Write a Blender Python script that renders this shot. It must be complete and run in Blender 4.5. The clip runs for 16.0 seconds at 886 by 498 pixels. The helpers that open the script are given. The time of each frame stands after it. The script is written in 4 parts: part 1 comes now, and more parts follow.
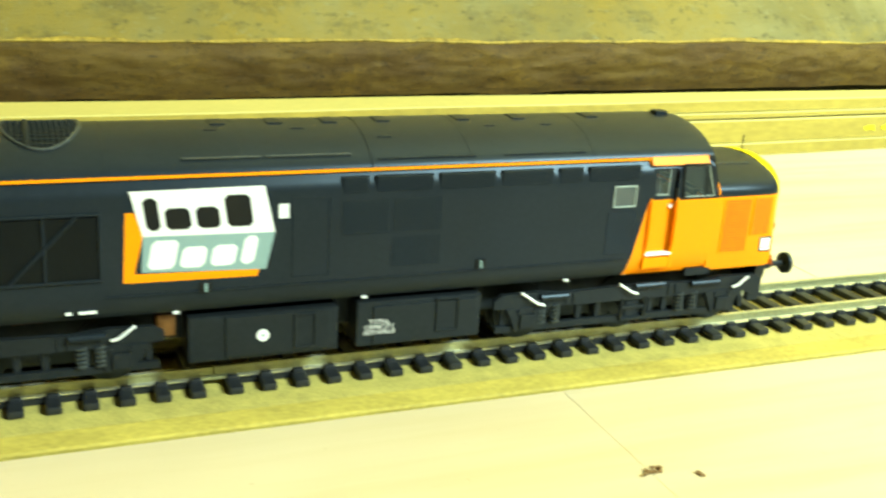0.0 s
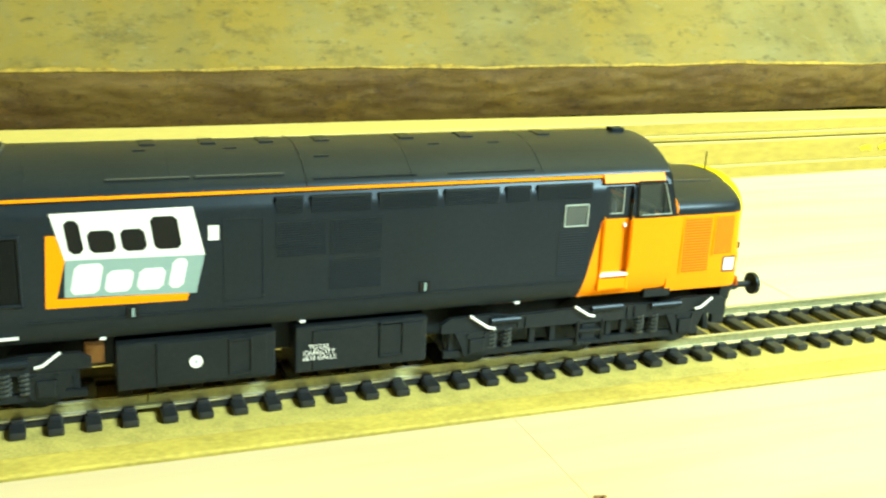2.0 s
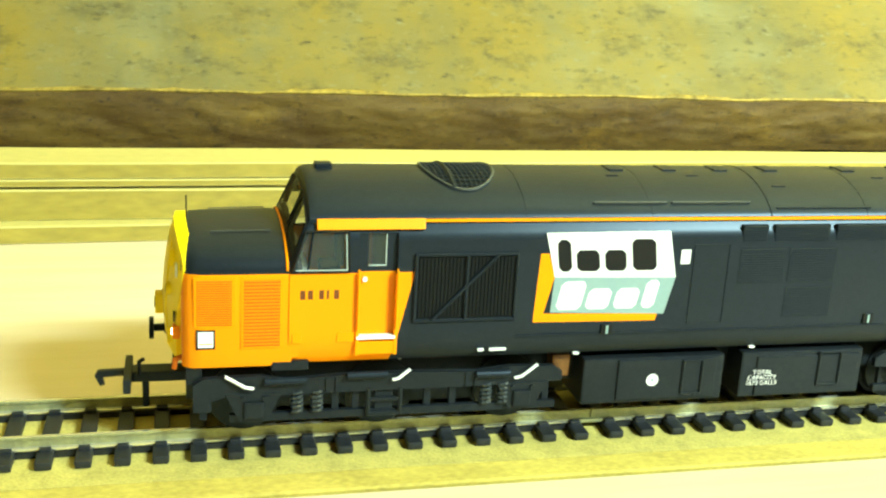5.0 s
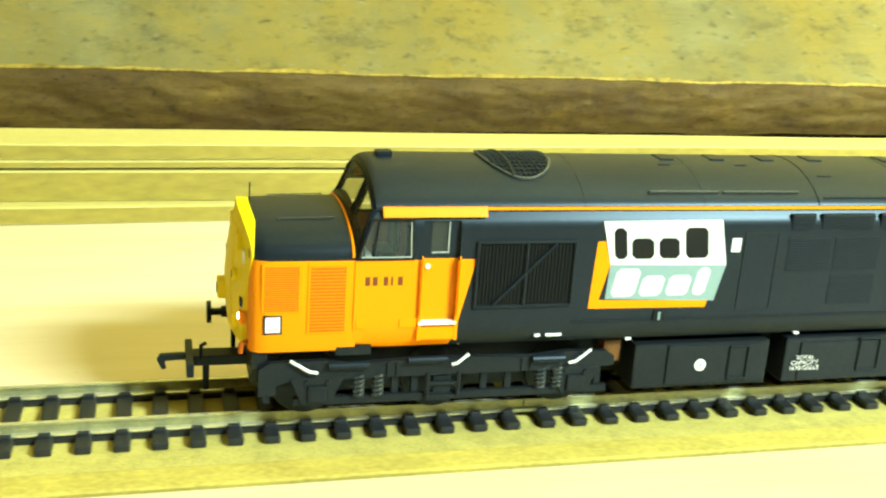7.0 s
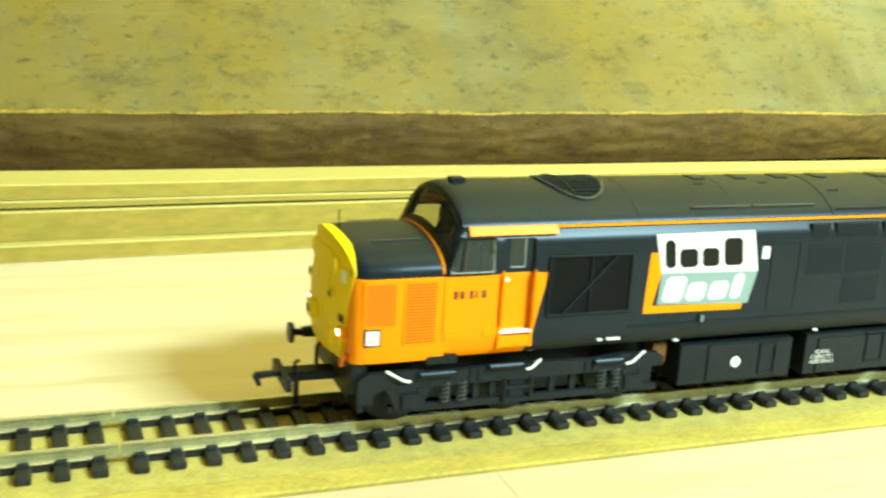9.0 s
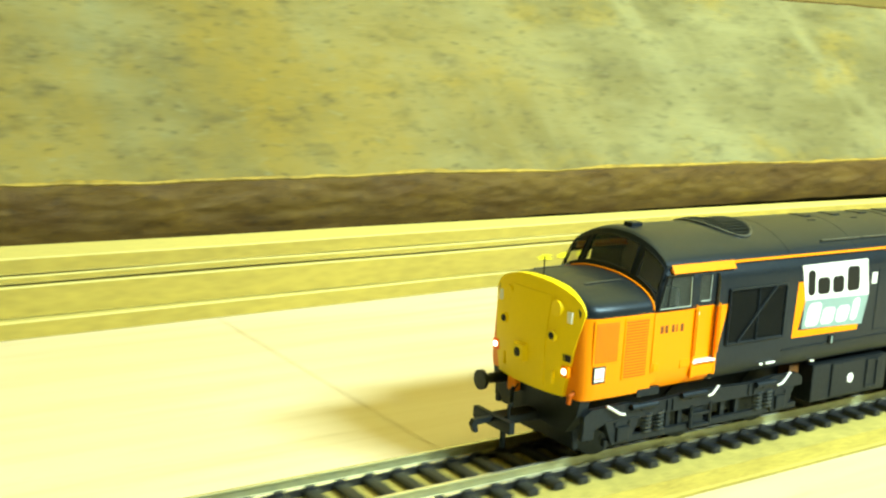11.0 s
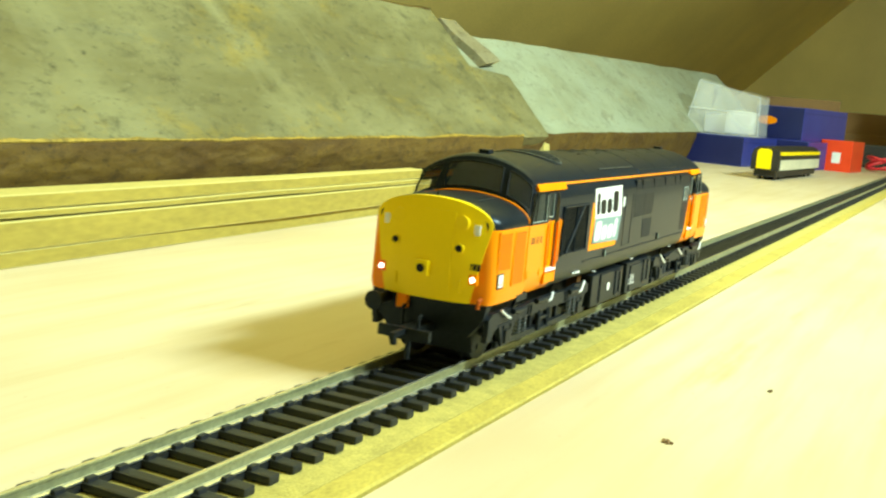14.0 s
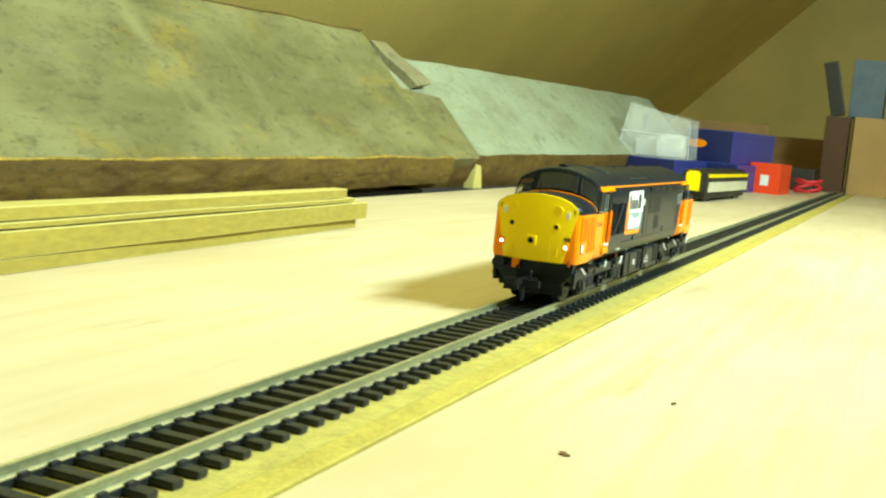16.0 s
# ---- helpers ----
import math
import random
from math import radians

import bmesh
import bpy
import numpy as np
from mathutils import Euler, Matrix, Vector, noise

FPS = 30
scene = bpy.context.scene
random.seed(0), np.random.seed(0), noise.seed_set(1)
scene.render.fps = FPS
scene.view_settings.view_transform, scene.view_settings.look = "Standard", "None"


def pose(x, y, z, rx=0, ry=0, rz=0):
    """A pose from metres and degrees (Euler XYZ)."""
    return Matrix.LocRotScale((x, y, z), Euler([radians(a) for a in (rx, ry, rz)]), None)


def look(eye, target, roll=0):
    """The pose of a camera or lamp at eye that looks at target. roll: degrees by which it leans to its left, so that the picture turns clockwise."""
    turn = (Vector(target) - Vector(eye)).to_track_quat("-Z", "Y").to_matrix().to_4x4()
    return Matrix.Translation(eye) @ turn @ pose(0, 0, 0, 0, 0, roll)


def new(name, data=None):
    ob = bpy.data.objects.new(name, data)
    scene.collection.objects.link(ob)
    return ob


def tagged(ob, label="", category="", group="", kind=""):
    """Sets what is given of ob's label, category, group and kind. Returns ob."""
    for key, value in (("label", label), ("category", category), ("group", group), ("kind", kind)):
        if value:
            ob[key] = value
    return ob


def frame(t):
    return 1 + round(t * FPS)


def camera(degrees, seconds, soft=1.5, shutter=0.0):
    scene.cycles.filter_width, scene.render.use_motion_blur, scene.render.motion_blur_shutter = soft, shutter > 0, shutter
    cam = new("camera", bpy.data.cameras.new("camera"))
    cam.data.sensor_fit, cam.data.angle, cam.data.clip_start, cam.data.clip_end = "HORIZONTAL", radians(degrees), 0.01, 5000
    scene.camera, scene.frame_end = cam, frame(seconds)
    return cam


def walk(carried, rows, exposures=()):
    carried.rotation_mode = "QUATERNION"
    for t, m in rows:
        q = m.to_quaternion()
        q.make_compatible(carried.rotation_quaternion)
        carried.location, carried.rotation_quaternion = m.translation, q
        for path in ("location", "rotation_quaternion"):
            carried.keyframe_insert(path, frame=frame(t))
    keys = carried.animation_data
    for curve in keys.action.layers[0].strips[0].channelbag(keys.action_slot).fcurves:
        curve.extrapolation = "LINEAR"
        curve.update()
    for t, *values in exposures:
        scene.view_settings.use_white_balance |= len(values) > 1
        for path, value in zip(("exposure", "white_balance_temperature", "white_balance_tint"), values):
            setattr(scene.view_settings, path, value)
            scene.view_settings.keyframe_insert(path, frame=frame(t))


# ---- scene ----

FOV = 44.57
ROWS = [
    (0.0, -0.0629, -0.2221, 0.1066, -22.98, -18.51, -3.80),
    (0.5, -0.0494, -0.2244, 0.1038, -23.76, -18.57, -3.66),
    (1.0, -0.0420, -0.2256, 0.1046, -23.00, -16.81, -3.06),
    (1.5, -0.0403, -0.2244, 0.1030, -21.88, -16.73, -2.73),
    (2.0, -0.0434, -0.2225, 0.1034, -21.39, -16.97, -2.76),
    (2.5, -0.0502, -0.2205, 0.1060, -20.59, -16.93, -2.70),
    (3.0, -0.0542, -0.2189, 0.1061, -20.84, -17.02, -3.04),
    (3.5, -0.0814, -0.2144, 0.1050, -19.14, -16.21, -3.75),
    (4.0, -0.1038, -0.2112, 0.1014, -17.02, -16.64, -4.08),
    (4.5, -0.1078, -0.2106, 0.1027, -15.86, -16.15, -3.60),
    (4.7, -0.1100, -0.2107, 0.1018, -14.06, -15.89, -3.19),
    (6.8, -0.1016, -0.2088, 0.1038, -14.71, -17.23, -3.97),
    (7.0, -0.0998, -0.2098, 0.1038, -15.37, -17.06, -3.89),
    (7.5, -0.0895, -0.2108, 0.1026, -17.09, -16.86, -3.92),
    (8.0, -0.0780, -0.2121, 0.1030, -17.96, -16.10, -4.30),
    (8.5, -0.0532, -0.2176, 0.1025, -20.28, -15.22, -3.72),
    (9.0, -0.0380, -0.2193, 0.1028, -21.18, -14.58, -3.38),
    (9.2, -0.0308, -0.2206, 0.1032, -20.55, -14.28, -2.67),
    (11.3, 0.0428, -0.1702, 0.0906, -38.24, -9.78, -3.32),
    (11.5, 0.0580, -0.1578, 0.0856, -41.57, -10.48, -3.99),
    (12.0, 0.0873, -0.1330, 0.0880, -49.38, -9.64, -3.64),
    (12.5, 0.1072, -0.1292, 0.0816, -53.42, -11.47, -3.33),
    (13.0, 0.1139, -0.1242, 0.0776, -58.87, -9.34, -4.25),
    (13.5, 0.1214, -0.1183, 0.0750, -62.41, -8.22, -4.50),
    (14.0, 0.1234, -0.1176, 0.0716, -64.10, -8.12, -4.99),
    (14.5, 0.1245, -0.1180, 0.0724, -64.49, -7.91, -4.49),
    (15.0, 0.1260, -0.1188, 0.0718, -65.43, -7.38, -4.48),
    (15.5, 0.1292, -0.1190, 0.0717, -66.32, -6.87, -4.45),
    (16.0, 0.1292, -0.1262, 0.0697, -67.12, -6.58, -5.13),
]


def view(x, y, z, yaw, pitch, roll):
    return pose(x, y, z, 90 + pitch, 0, yaw) @ pose(0, 0, 0, 0, 0, -roll)


cam = camera(FOV, 16.0, soft=2.25, shutter=0.6)
walk(cam, [(r[0], view(*r[1:])) for r in ROWS], [(0.0, 0.12), (0.5, 0.20), (1.5, 0.26), (2.5, 0.28), (3.2, 0.44), (4.0, 0.56), (4.7, 0.54), (7.0, 0.48), (8.0, 0.38), (8.5, 0.24), (9.2, 0.07), (11.3, -0.06), (12.5, -0.22), (14.0, -0.50), (16.0, -0.57)])

# ---- light ----
world = bpy.data.worlds.new("loft_air")
scene.world = world
world.use_nodes = True
world.node_tree.nodes["Background"].inputs[0].default_value = (0.95, 1.0, 0.85, 1)
world.node_tree.nodes["Background"].inputs[1].default_value = 0.09


bulb = bpy.data.lights.new("loft_lamp", "AREA")
bulb.shape, bulb.size, bulb.size_y, bulb.energy, bulb.color = "RECTANGLE", 0.5, 0.14, 59, (0.758, 1.0, 0.88)
new("loft_lamp", bulb).matrix_world = look((0.70, -0.84, 0.84), (1.12, 0.6, 0.38))

# ---- materials ----
MM = 0.001


def mat(name, base, rough=0.5, metal=0.0, var=0.12, grain=900.0, coarse=40.0, bump=0.05, stretch=(1, 1, 1), tint=None, spec=0.5, glow=0.0, sheen=None):
    """A surface with a coarse and a fine variation of its colour, and fine relief."""
    m = bpy.data.materials.new(name)
    m.use_nodes = True
    nt = m.node_tree
    b = nt.nodes["Principled BSDF"]
    tc = nt.nodes.new("ShaderNodeTexCoord")
    mp = nt.nodes.new("ShaderNodeMapping")
    mp.inputs["Scale"].default_value = stretch
    nt.links.new(tc.outputs["Object"], mp.inputs["Vector"])
    n1 = nt.nodes.new("ShaderNodeTexNoise")
    n1.inputs["Scale"].default_value, n1.inputs["Detail"].default_value = coarse, 6
    n2 = nt.nodes.new("ShaderNodeTexNoise")
    n2.inputs["Scale"].default_value, n2.inputs["Detail"].default_value = grain, 3
    for n in (n1, n2):
        nt.links.new(mp.outputs[0], n.inputs["Vector"])
    add = nt.nodes.new("ShaderNodeMath")
    add.operation = "ADD"
    nt.links.new(n1.outputs[0], add.inputs[0])
    nt.links.new(n2.outputs[0], add.inputs[1])
    ramp = nt.nodes.new("ShaderNodeMapRange")
    ramp.inputs[1].default_value, ramp.inputs[2].default_value = 0.7, 1.3
    nt.links.new(add.outputs[0], ramp.inputs[0])
    mix = nt.nodes.new("ShaderNodeMix")
    mix.data_type = "RGBA"
    dark = tint if tint else tuple(c * (1 - 2 * var) for c in base)
    light = tuple(min(1, c * (1 + var)) for c in base)
    mix.inputs[6].default_value, mix.inputs[7].default_value = (*dark, 1), (*light, 1)
    nt.links.new(ramp.outputs[0], mix.inputs[0])
    nt.links.new(mix.outputs[2], b.inputs["Base Color"])
    b.inputs["Roughness"].default_value, b.inputs["Metallic"].default_value = rough, metal
    b.inputs["Specular IOR Level"].default_value = spec
    if sheen:
        b.inputs["Specular Tint"].default_value = (*sheen, 1)
    if bump:
        bp = nt.nodes.new("ShaderNodeBump")
        bp.inputs["Strength"].default_value, bp.inputs["Distance"].default_value = bump, 0.0004
        nt.links.new(n2.outputs[0], bp.inputs["Height"])
        nt.links.new(bp.outputs[0], b.inputs["Normal"])
    if glow:
        b.inputs["Emission Color"].default_value, b.inputs["Emission Strength"].default_value = (*base, 1), glow
    return m


def glass(name, colour, rough=0.05, alpha=0.25):
    m = bpy.data.materials.new(name)
    m.use_nodes = True
    b = m.node_tree.nodes["Principled BSDF"]
    b.inputs["Base Color"].default_value = (*colour, 1)
    b.inputs["Roughness"].default_value, b.inputs["Alpha"].default_value = rough, alpha
    return m


BLACK = (0.0128, 0.0172, 0.0230)
COOL = (0.62, 0.78, 1.0)
ORANGE = (0.97, 0.285, 0.0)
m_black = mat("satin_black_paint", BLACK, 0.34, var=0.15, bump=0.03, spec=0.17, sheen=COOL)
# Blacker than the body: the shade inside grille and fan openings, as colour.
m_void = mat("grille_shade_black", (0.0030, 0.0050, 0.006), 0.6, spec=0.2, var=0.2, bump=0)
m_edge = mat("bright_glazing_edge", (0.36, 0.42, 0.40), 0.3, var=0.1, bump=0)
# Rails, springs and fan ring: greyer than black for the light they catch.
m_wire = mat("black_wire_with_painted_glint", (0.042, 0.052, 0.058), 0.3, var=0.15, bump=0, spec=0.6)
m_seat = mat("dark_seat_plastic", (0.03, 0.03, 0.035), 0.6, bump=0)
m_digit = mat("dark_brown_print", (0.16, 0.035, 0.004), 0.5, var=0.05, bump=0)
m_chassis = mat("dull_black_plastic", (0.0112, 0.0138, 0.0160), 0.42, sheen=COOL, spec=0.28, var=0.2, bump=0.05)
m_orange = mat("orange_paint", ORANGE, 0.4, var=0.02, bump=0.005, spec=0.14)
m_yellow = mat("yellow_paint", (0.97, 0.70, 0.0), 0.5, var=0.015, bump=0.0, spec=0.25)
m_white = mat("white_print", (0.82, 0.83, 0.84), 0.45, var=0.03, bump=0)
m_grey = mat("blue_grey_print", (0.22, 0.33, 0.34), 0.45, var=0.03, bump=0)
m_ink = mat("black_print", (0.007, 0.0075, 0.008), 0.5, var=0.05, bump=0, spec=0.2)
m_glass = glass("cab_glazing", (0.22, 0.27, 0.25), 0.06, 0.09)
m_darkglass = glass("windscreen_glazing", (0.08, 0.09, 0.09), 0.05, 0.22)
# This pane's pale tone stands for a lit interior that isn't modelled.
m_pane = glass("pane_with_lit_interior", (0.20, 0.23, 0.22), 0.15, 0.35)
m_arris = mat("golden_worn_arris", (0.36, 0.24, 0.03), 0.7, var=0.3, grain=300, coarse=60)
m_wood_inside = mat("cab_interior", (0.46, 0.48, 0.42), 0.7)
m_lamp = mat("lit_lamp_lens", (1.0, 0.80, 0.62), 0.3, glow=7.0)
# A tail lamp's red glow, put into its housing's colour and emission.
m_redglow = mat("red_glow_on_housing", (0.9, 0.12, 0.01), 0.4, glow=0.12)
m_brass = mat("brown_gear_housing", (0.17, 0.065, 0.009), 0.5)
# Olive holds the cork's reflection; the bright tone serves polished head and lit foot.
m_rail = mat("nickel_silver_with_cork_reflection", (0.44, 0.44, 0.24), 0.36, metal=0.55, var=0.15, bump=0.03)
m_railtop = mat("polished_and_lit_rail_metal", (0.86, 0.84, 0.70), 0.22, metal=0.8, var=0.06, bump=0.01)
m_sleeper = mat("black_plastic_sleeper", (0.013, 0.015, 0.018), 0.5, var=0.2, bump=0.08)
m_strip = mat("cork_strip", (0.51, 0.425, 0.112), 0.85, var=0.15, grain=1500, coarse=260, bump=0.5)
m_shoulder = mat("golden_cork_shoulder", (0.49, 0.385, 0.075), 0.8, var=0.14, grain=1300, coarse=120, bump=0.3, stretch=(0.5, 1, 1))
m_mdf = mat("fibreboard", (0.56, 0.47, 0.15), 0.7, var=0.06, grain=700, coarse=14, bump=0.08, stretch=(0.4, 1, 1))
# The strips' long sides are less lit than their tops; this colour holds that.
m_mdfside = mat("less_lit_sawn_fibreboard", (0.37, 0.28, 0.045), 0.8, var=0.12, grain=500, coarse=25, bump=0.06, stretch=(0.3, 1, 1))
m_lining = mat("golden_brown_hardboard", (0.84, 0.66, 0.20), 0.42, var=0.08, grain=300, coarse=4, bump=0.05)
m_wall = mat("brown_wall", (0.50, 0.36, 0.14), 0.7, var=0.04, grain=60, coarse=2.5)
m_pale = mat("pale_bounce_surface", (0.50, 0.46, 0.36), 0.8, var=0.08, grain=60, coarse=5)
# Grille slats and slots: darker copies of the orange paint, for their shade.
m_grille = mat("grille_orange", (0.90, 0.215, 0.0), 0.5, var=0.03, bump=0, spec=0.15)
m_slat = mat("shaded_orange_paint", (0.40, 0.08, 0.0), 0.5, var=0.05, bump=0.02, spec=0.25)



def mixed(nt, fac, one, two):
    n = nt.nodes.new("ShaderNodeMix")
    n.data_type = "RGBA"
    nt.links.new(fac, n.inputs[0])
    for i, v in ((6, one), (7, two)):
        if isinstance(v, tuple):
            n.inputs[i].default_value = (*v, 1)
        else:
            nt.links.new(v, n.inputs[i])
    return n.outputs[2]


def blotches(nt, vec, scale, lo, hi, detail=5.0, rough=0.6, stretch=(1, 1, 1), shift=0.0):
    mp = nt.nodes.new("ShaderNodeMapping")
    mp.inputs["Scale"].default_value, mp.inputs["Location"].default_value = stretch, (shift, shift, shift)
    nt.links.new(vec, mp.inputs["Vector"])
    n = nt.nodes.new("ShaderNodeTexNoise")
    n.inputs["Scale"].default_value, n.inputs["Detail"].default_value, n.inputs["Roughness"].default_value = scale, detail, rough
    nt.links.new(mp.outputs[0], n.inputs["Vector"])
    r = nt.nodes.new("ShaderNodeMapRange")
    r.inputs[1].default_value, r.inputs[2].default_value = lo, hi
    nt.links.new(n.outputs[0], r.inputs[0])
    return r.outputs[0]


def old_wood(name, base, pale, gold, dark, relief=0.6, k=1.0, stain=False):
    """Weathered timber: pale bloom, golden stains, dark pits and streaks along its length."""
    m = bpy.data.materials.new(name)
    m.use_nodes = True
    nt = m.node_tree
    b = nt.nodes["Principled BSDF"]
    v = nt.nodes.new("ShaderNodeTexCoord").outputs["Object"]
    c = mixed(nt, blotches(nt, v, 11 * k, 0.40, 0.64, stretch=(0.6, 1.3, 1.3)), base, pale)
    c = mixed(nt, blotches(nt, v, 5 * k, 0.56, 0.70, 5, 0.6, (2.6, 0.5, 0.5), 4.4), c, pale)
    c = mixed(nt, blotches(nt, v, 15 * k, 0.53, 0.76, 10, 0.78, (0.7, 1, 1), 3.1), c, gold)
    if stain:
        sep = nt.nodes.new("ShaderNodeSeparateXYZ")
        nt.links.new(v, sep.inputs[0])
        run = nt.nodes.new("ShaderNodeMapRange")
        run.inputs[1].default_value, run.inputs[2].default_value = 0.62, 0.22
        nt.links.new(sep.outputs[0], run.inputs[0])
        both = nt.nodes.new("ShaderNodeMath")
        both.operation = "MULTIPLY"
        nt.links.new(run.outputs[0], both.inputs[0])
        nt.links.new(blotches(nt, v, 6, 0.31, 0.60, 8, 0.7, (1.6, 0.8, 0.8), 8.2), both.inputs[1])
        c = mixed(nt, both.outputs[0], c, (0.25, 0.172, 0.016))
    c = mixed(nt, blotches(nt, v, 48 * k, 0.52, 0.80, 8, 0.74, (0.75, 1.1, 1.1), 7.7), c, dark)
    c = mixed(nt, blotches(nt, v, 200 * k, 0.58, 0.80, 4, 0.6, (0.6, 1, 1), 1.3), c, dark)
    c = mixed(nt, blotches(nt, v, 190 * k, 0.60, 0.80, 4, 0.6, (0.6, 1, 1), 5.9), c, pale)
    nt.links.new(c, b.inputs["Base Color"])
    b.inputs["Roughness"].default_value = 0.75
    bp = nt.nodes.new("ShaderNodeBump")
    bp.inputs["Strength"].default_value, bp.inputs["Distance"].default_value = relief, 0.001
    nt.links.new(blotches(nt, v, 130, 0.2, 0.8, 8, 0.7, (0.4, 1.3, 1.3), 2.2), bp.inputs["Height"])
    nt.links.new(bp.outputs[0], b.inputs["Normal"])
    return m


m_plank = old_wood("weathered_plank", (0.145, 0.128, 0.046), (0.238, 0.222, 0.102), (0.31, 0.22, 0.022), (0.050, 0.042, 0.015), 0.9, stain=True)
m_plank2 = old_wood("grey_plank", (0.28, 0.30, 0.20), (0.36, 0.40, 0.30), (0.34, 0.31, 0.17), (0.16, 0.16, 0.10), 0.5, 0.8)
m_shard = old_wood("grey_brown_split_wood", (0.22, 0.19, 0.10), (0.30, 0.27, 0.16), (0.26, 0.20, 0.07), (0.08, 0.06, 0.03), 0.5, 1.5)
# Brown bark, made darker still for the shade on the planks' lower edge.
m_bark = old_wood("bark_edge_with_shade", (0.090, 0.046, 0.004), (0.15, 0.088, 0.010), (0.21, 0.12, 0.008), (0.020, 0.010, 0.002), 0.5, 2.0)



def plywood():
    """Pale sheet with soft tan stains, fine grain along its length and a few darker streaks."""
    m = bpy.data.materials.new("pale_plywood")
    m.use_nodes = True
    nt = m.node_tree
    b = nt.nodes["Principled BSDF"]
    v = nt.nodes.new("ShaderNodeTexCoord").outputs["Object"]
    c = mixed(nt, blotches(nt, v, 7, 0.42, 0.75, 4, 0.55, (0.6, 1.2, 1)), (0.70, 0.59, 0.43), (0.60, 0.475, 0.30))
    c = mixed(nt, blotches(nt, v, 60, 0.45, 0.85, 5, 0.6, (0.12, 1.6, 1), 2.0), c, (0.58, 0.45, 0.25))
    c = mixed(nt, blotches(nt, v, 26, 0.62, 0.80, 6, 0.62, (0.22, 1.5, 1), 6.0), c, (0.46, 0.34, 0.16))
    c = mixed(nt, blotches(nt, v, 420, 0.70, 0.85, 2, 0.5, (1, 1, 1), 9.0), c, (0.50, 0.38, 0.20))
    nt.links.new(c, b.inputs["Base Color"])
    b.inputs["Roughness"].default_value = 0.5
    bp = nt.nodes.new("ShaderNodeBump")
    bp.inputs["Strength"].default_value, bp.inputs["Distance"].default_value = 0.06, 0.0004
    nt.links.new(blotches(nt, v, 300, 0.2, 0.8, 4, 0.6, (0.2, 1.5, 1), 4.0), bp.inputs["Height"])
    nt.links.new(bp.outputs[0], b.inputs["Normal"])
    return m


m_board = plywood()


def livery():
    """Black with orange cab ends that slant, and an orange line along the gutter."""
    m = mat("black_and_orange_livery", BLACK, 0.33, var=0.12, bump=0.025, spec=0.45, sheen=COOL)
    nt = m.node_tree
    b = nt.nodes["Principled BSDF"]
    src = b.inputs["Base Color"].links[0].from_socket
    tc = nt.nodes.new("ShaderNodeTexCoord")
    sep = nt.nodes.new("ShaderNodeSeparateXYZ")
    nt.links.new(tc.outputs["Object"], sep.inputs[0])

    def op(kind, a, c):
        n = nt.nodes.new("ShaderNodeMath")
        n.operation = kind
        for i, v in enumerate((a, c)):
            if isinstance(v, (int, float)):
                n.inputs[i].default_value = v
            else:
                nt.links.new(v, n.inputs[i])
        return n.outputs[0]

    x, z = sep.outputs[0], sep.outputs[2]
    slant = op("SUBTRACT", x, op("MULTIPLY", op("SUBTRACT", z, 0.017), 0.23))
    ends = op("MAXIMUM", op("LESS_THAN", slant, -0.0717), op("GREATER_THAN", slant, 0.0706))
    low = op("MULTIPLY", ends, op("LESS_THAN", z, 0.0355))
    band = op("MULTIPLY", op("GREATER_THAN", z, 0.0440), op("LESS_THAN", z, 0.0457))
    tips = op("MULTIPLY", band, op("MAXIMUM", op("LESS_THAN", x, -0.0657), op("GREATER_THAN", x, 0.0745)))
    line = op("MULTIPLY", op("GREATER_THAN", z, 0.04505), op("LESS_THAN", z, 0.0457))
    inside = op("MULTIPLY", op("GREATER_THAN", x, -0.0864), op("LESS_THAN", x, 0.0904))
    mask = op("MAXIMUM", low, op("MULTIPLY", inside, op("MAXIMUM", tips, line)))
    mix = nt.nodes.new("ShaderNodeMix")
    mix.data_type = "RGBA"
    nt.links.new(mask, mix.inputs[0])
    nt.links.new(src, mix.inputs[6])
    mix.inputs[7].default_value = (*ORANGE, 1)
    nt.links.new(mix.outputs[2], b.inputs["Base Color"])
    nt.links.new(op("SUBTRACT", 0.22, op("MULTIPLY", mask, 0.04)), b.inputs["Specular IOR Level"])
    return m


m_livery = livery()


# ---- builders (millimetres) ----
def part(name, bm, material, parent=None, label="", smooth=False):
    me = bpy.data.meshes.new(name)
    bmesh.ops.scale(bm, vec=(MM, MM, MM), verts=bm.verts)
    bmesh.ops.recalc_face_normals(bm, faces=bm.faces)
    if smooth:
        for f in bm.faces:
            f.smooth = True
        for e in bm.edges:
            if len(e.link_faces) == 2 and e.calc_face_angle(0) > 0.6:
                e.smooth = False
    bm.to_mesh(me)
    bm.free()
    me.materials.append(material)
    ob = new(name, me)
    if parent:
        ob.parent = parent
    if label:
        ob["label"] = label
    return ob


def box(x0, x1, y0, y1, z0, z1, bevel=0.0, bm=None):
    bm = bm or bmesh.new()
    r = bmesh.ops.create_cube(bm, size=1.0)
    vs = r["verts"]
    for v in vs:
        v.co = Vector((x0 if v.co.x < 0 else x1, y0 if v.co.y < 0 else y1, z0 if v.co.z < 0 else z1))
    if bevel:
        es = list({e for v in vs for e in v.link_edges})
        bmesh.ops.bevel(bm, geom=es, offset=bevel, segments=2, profile=0.7, affect="EDGES")
    return bm


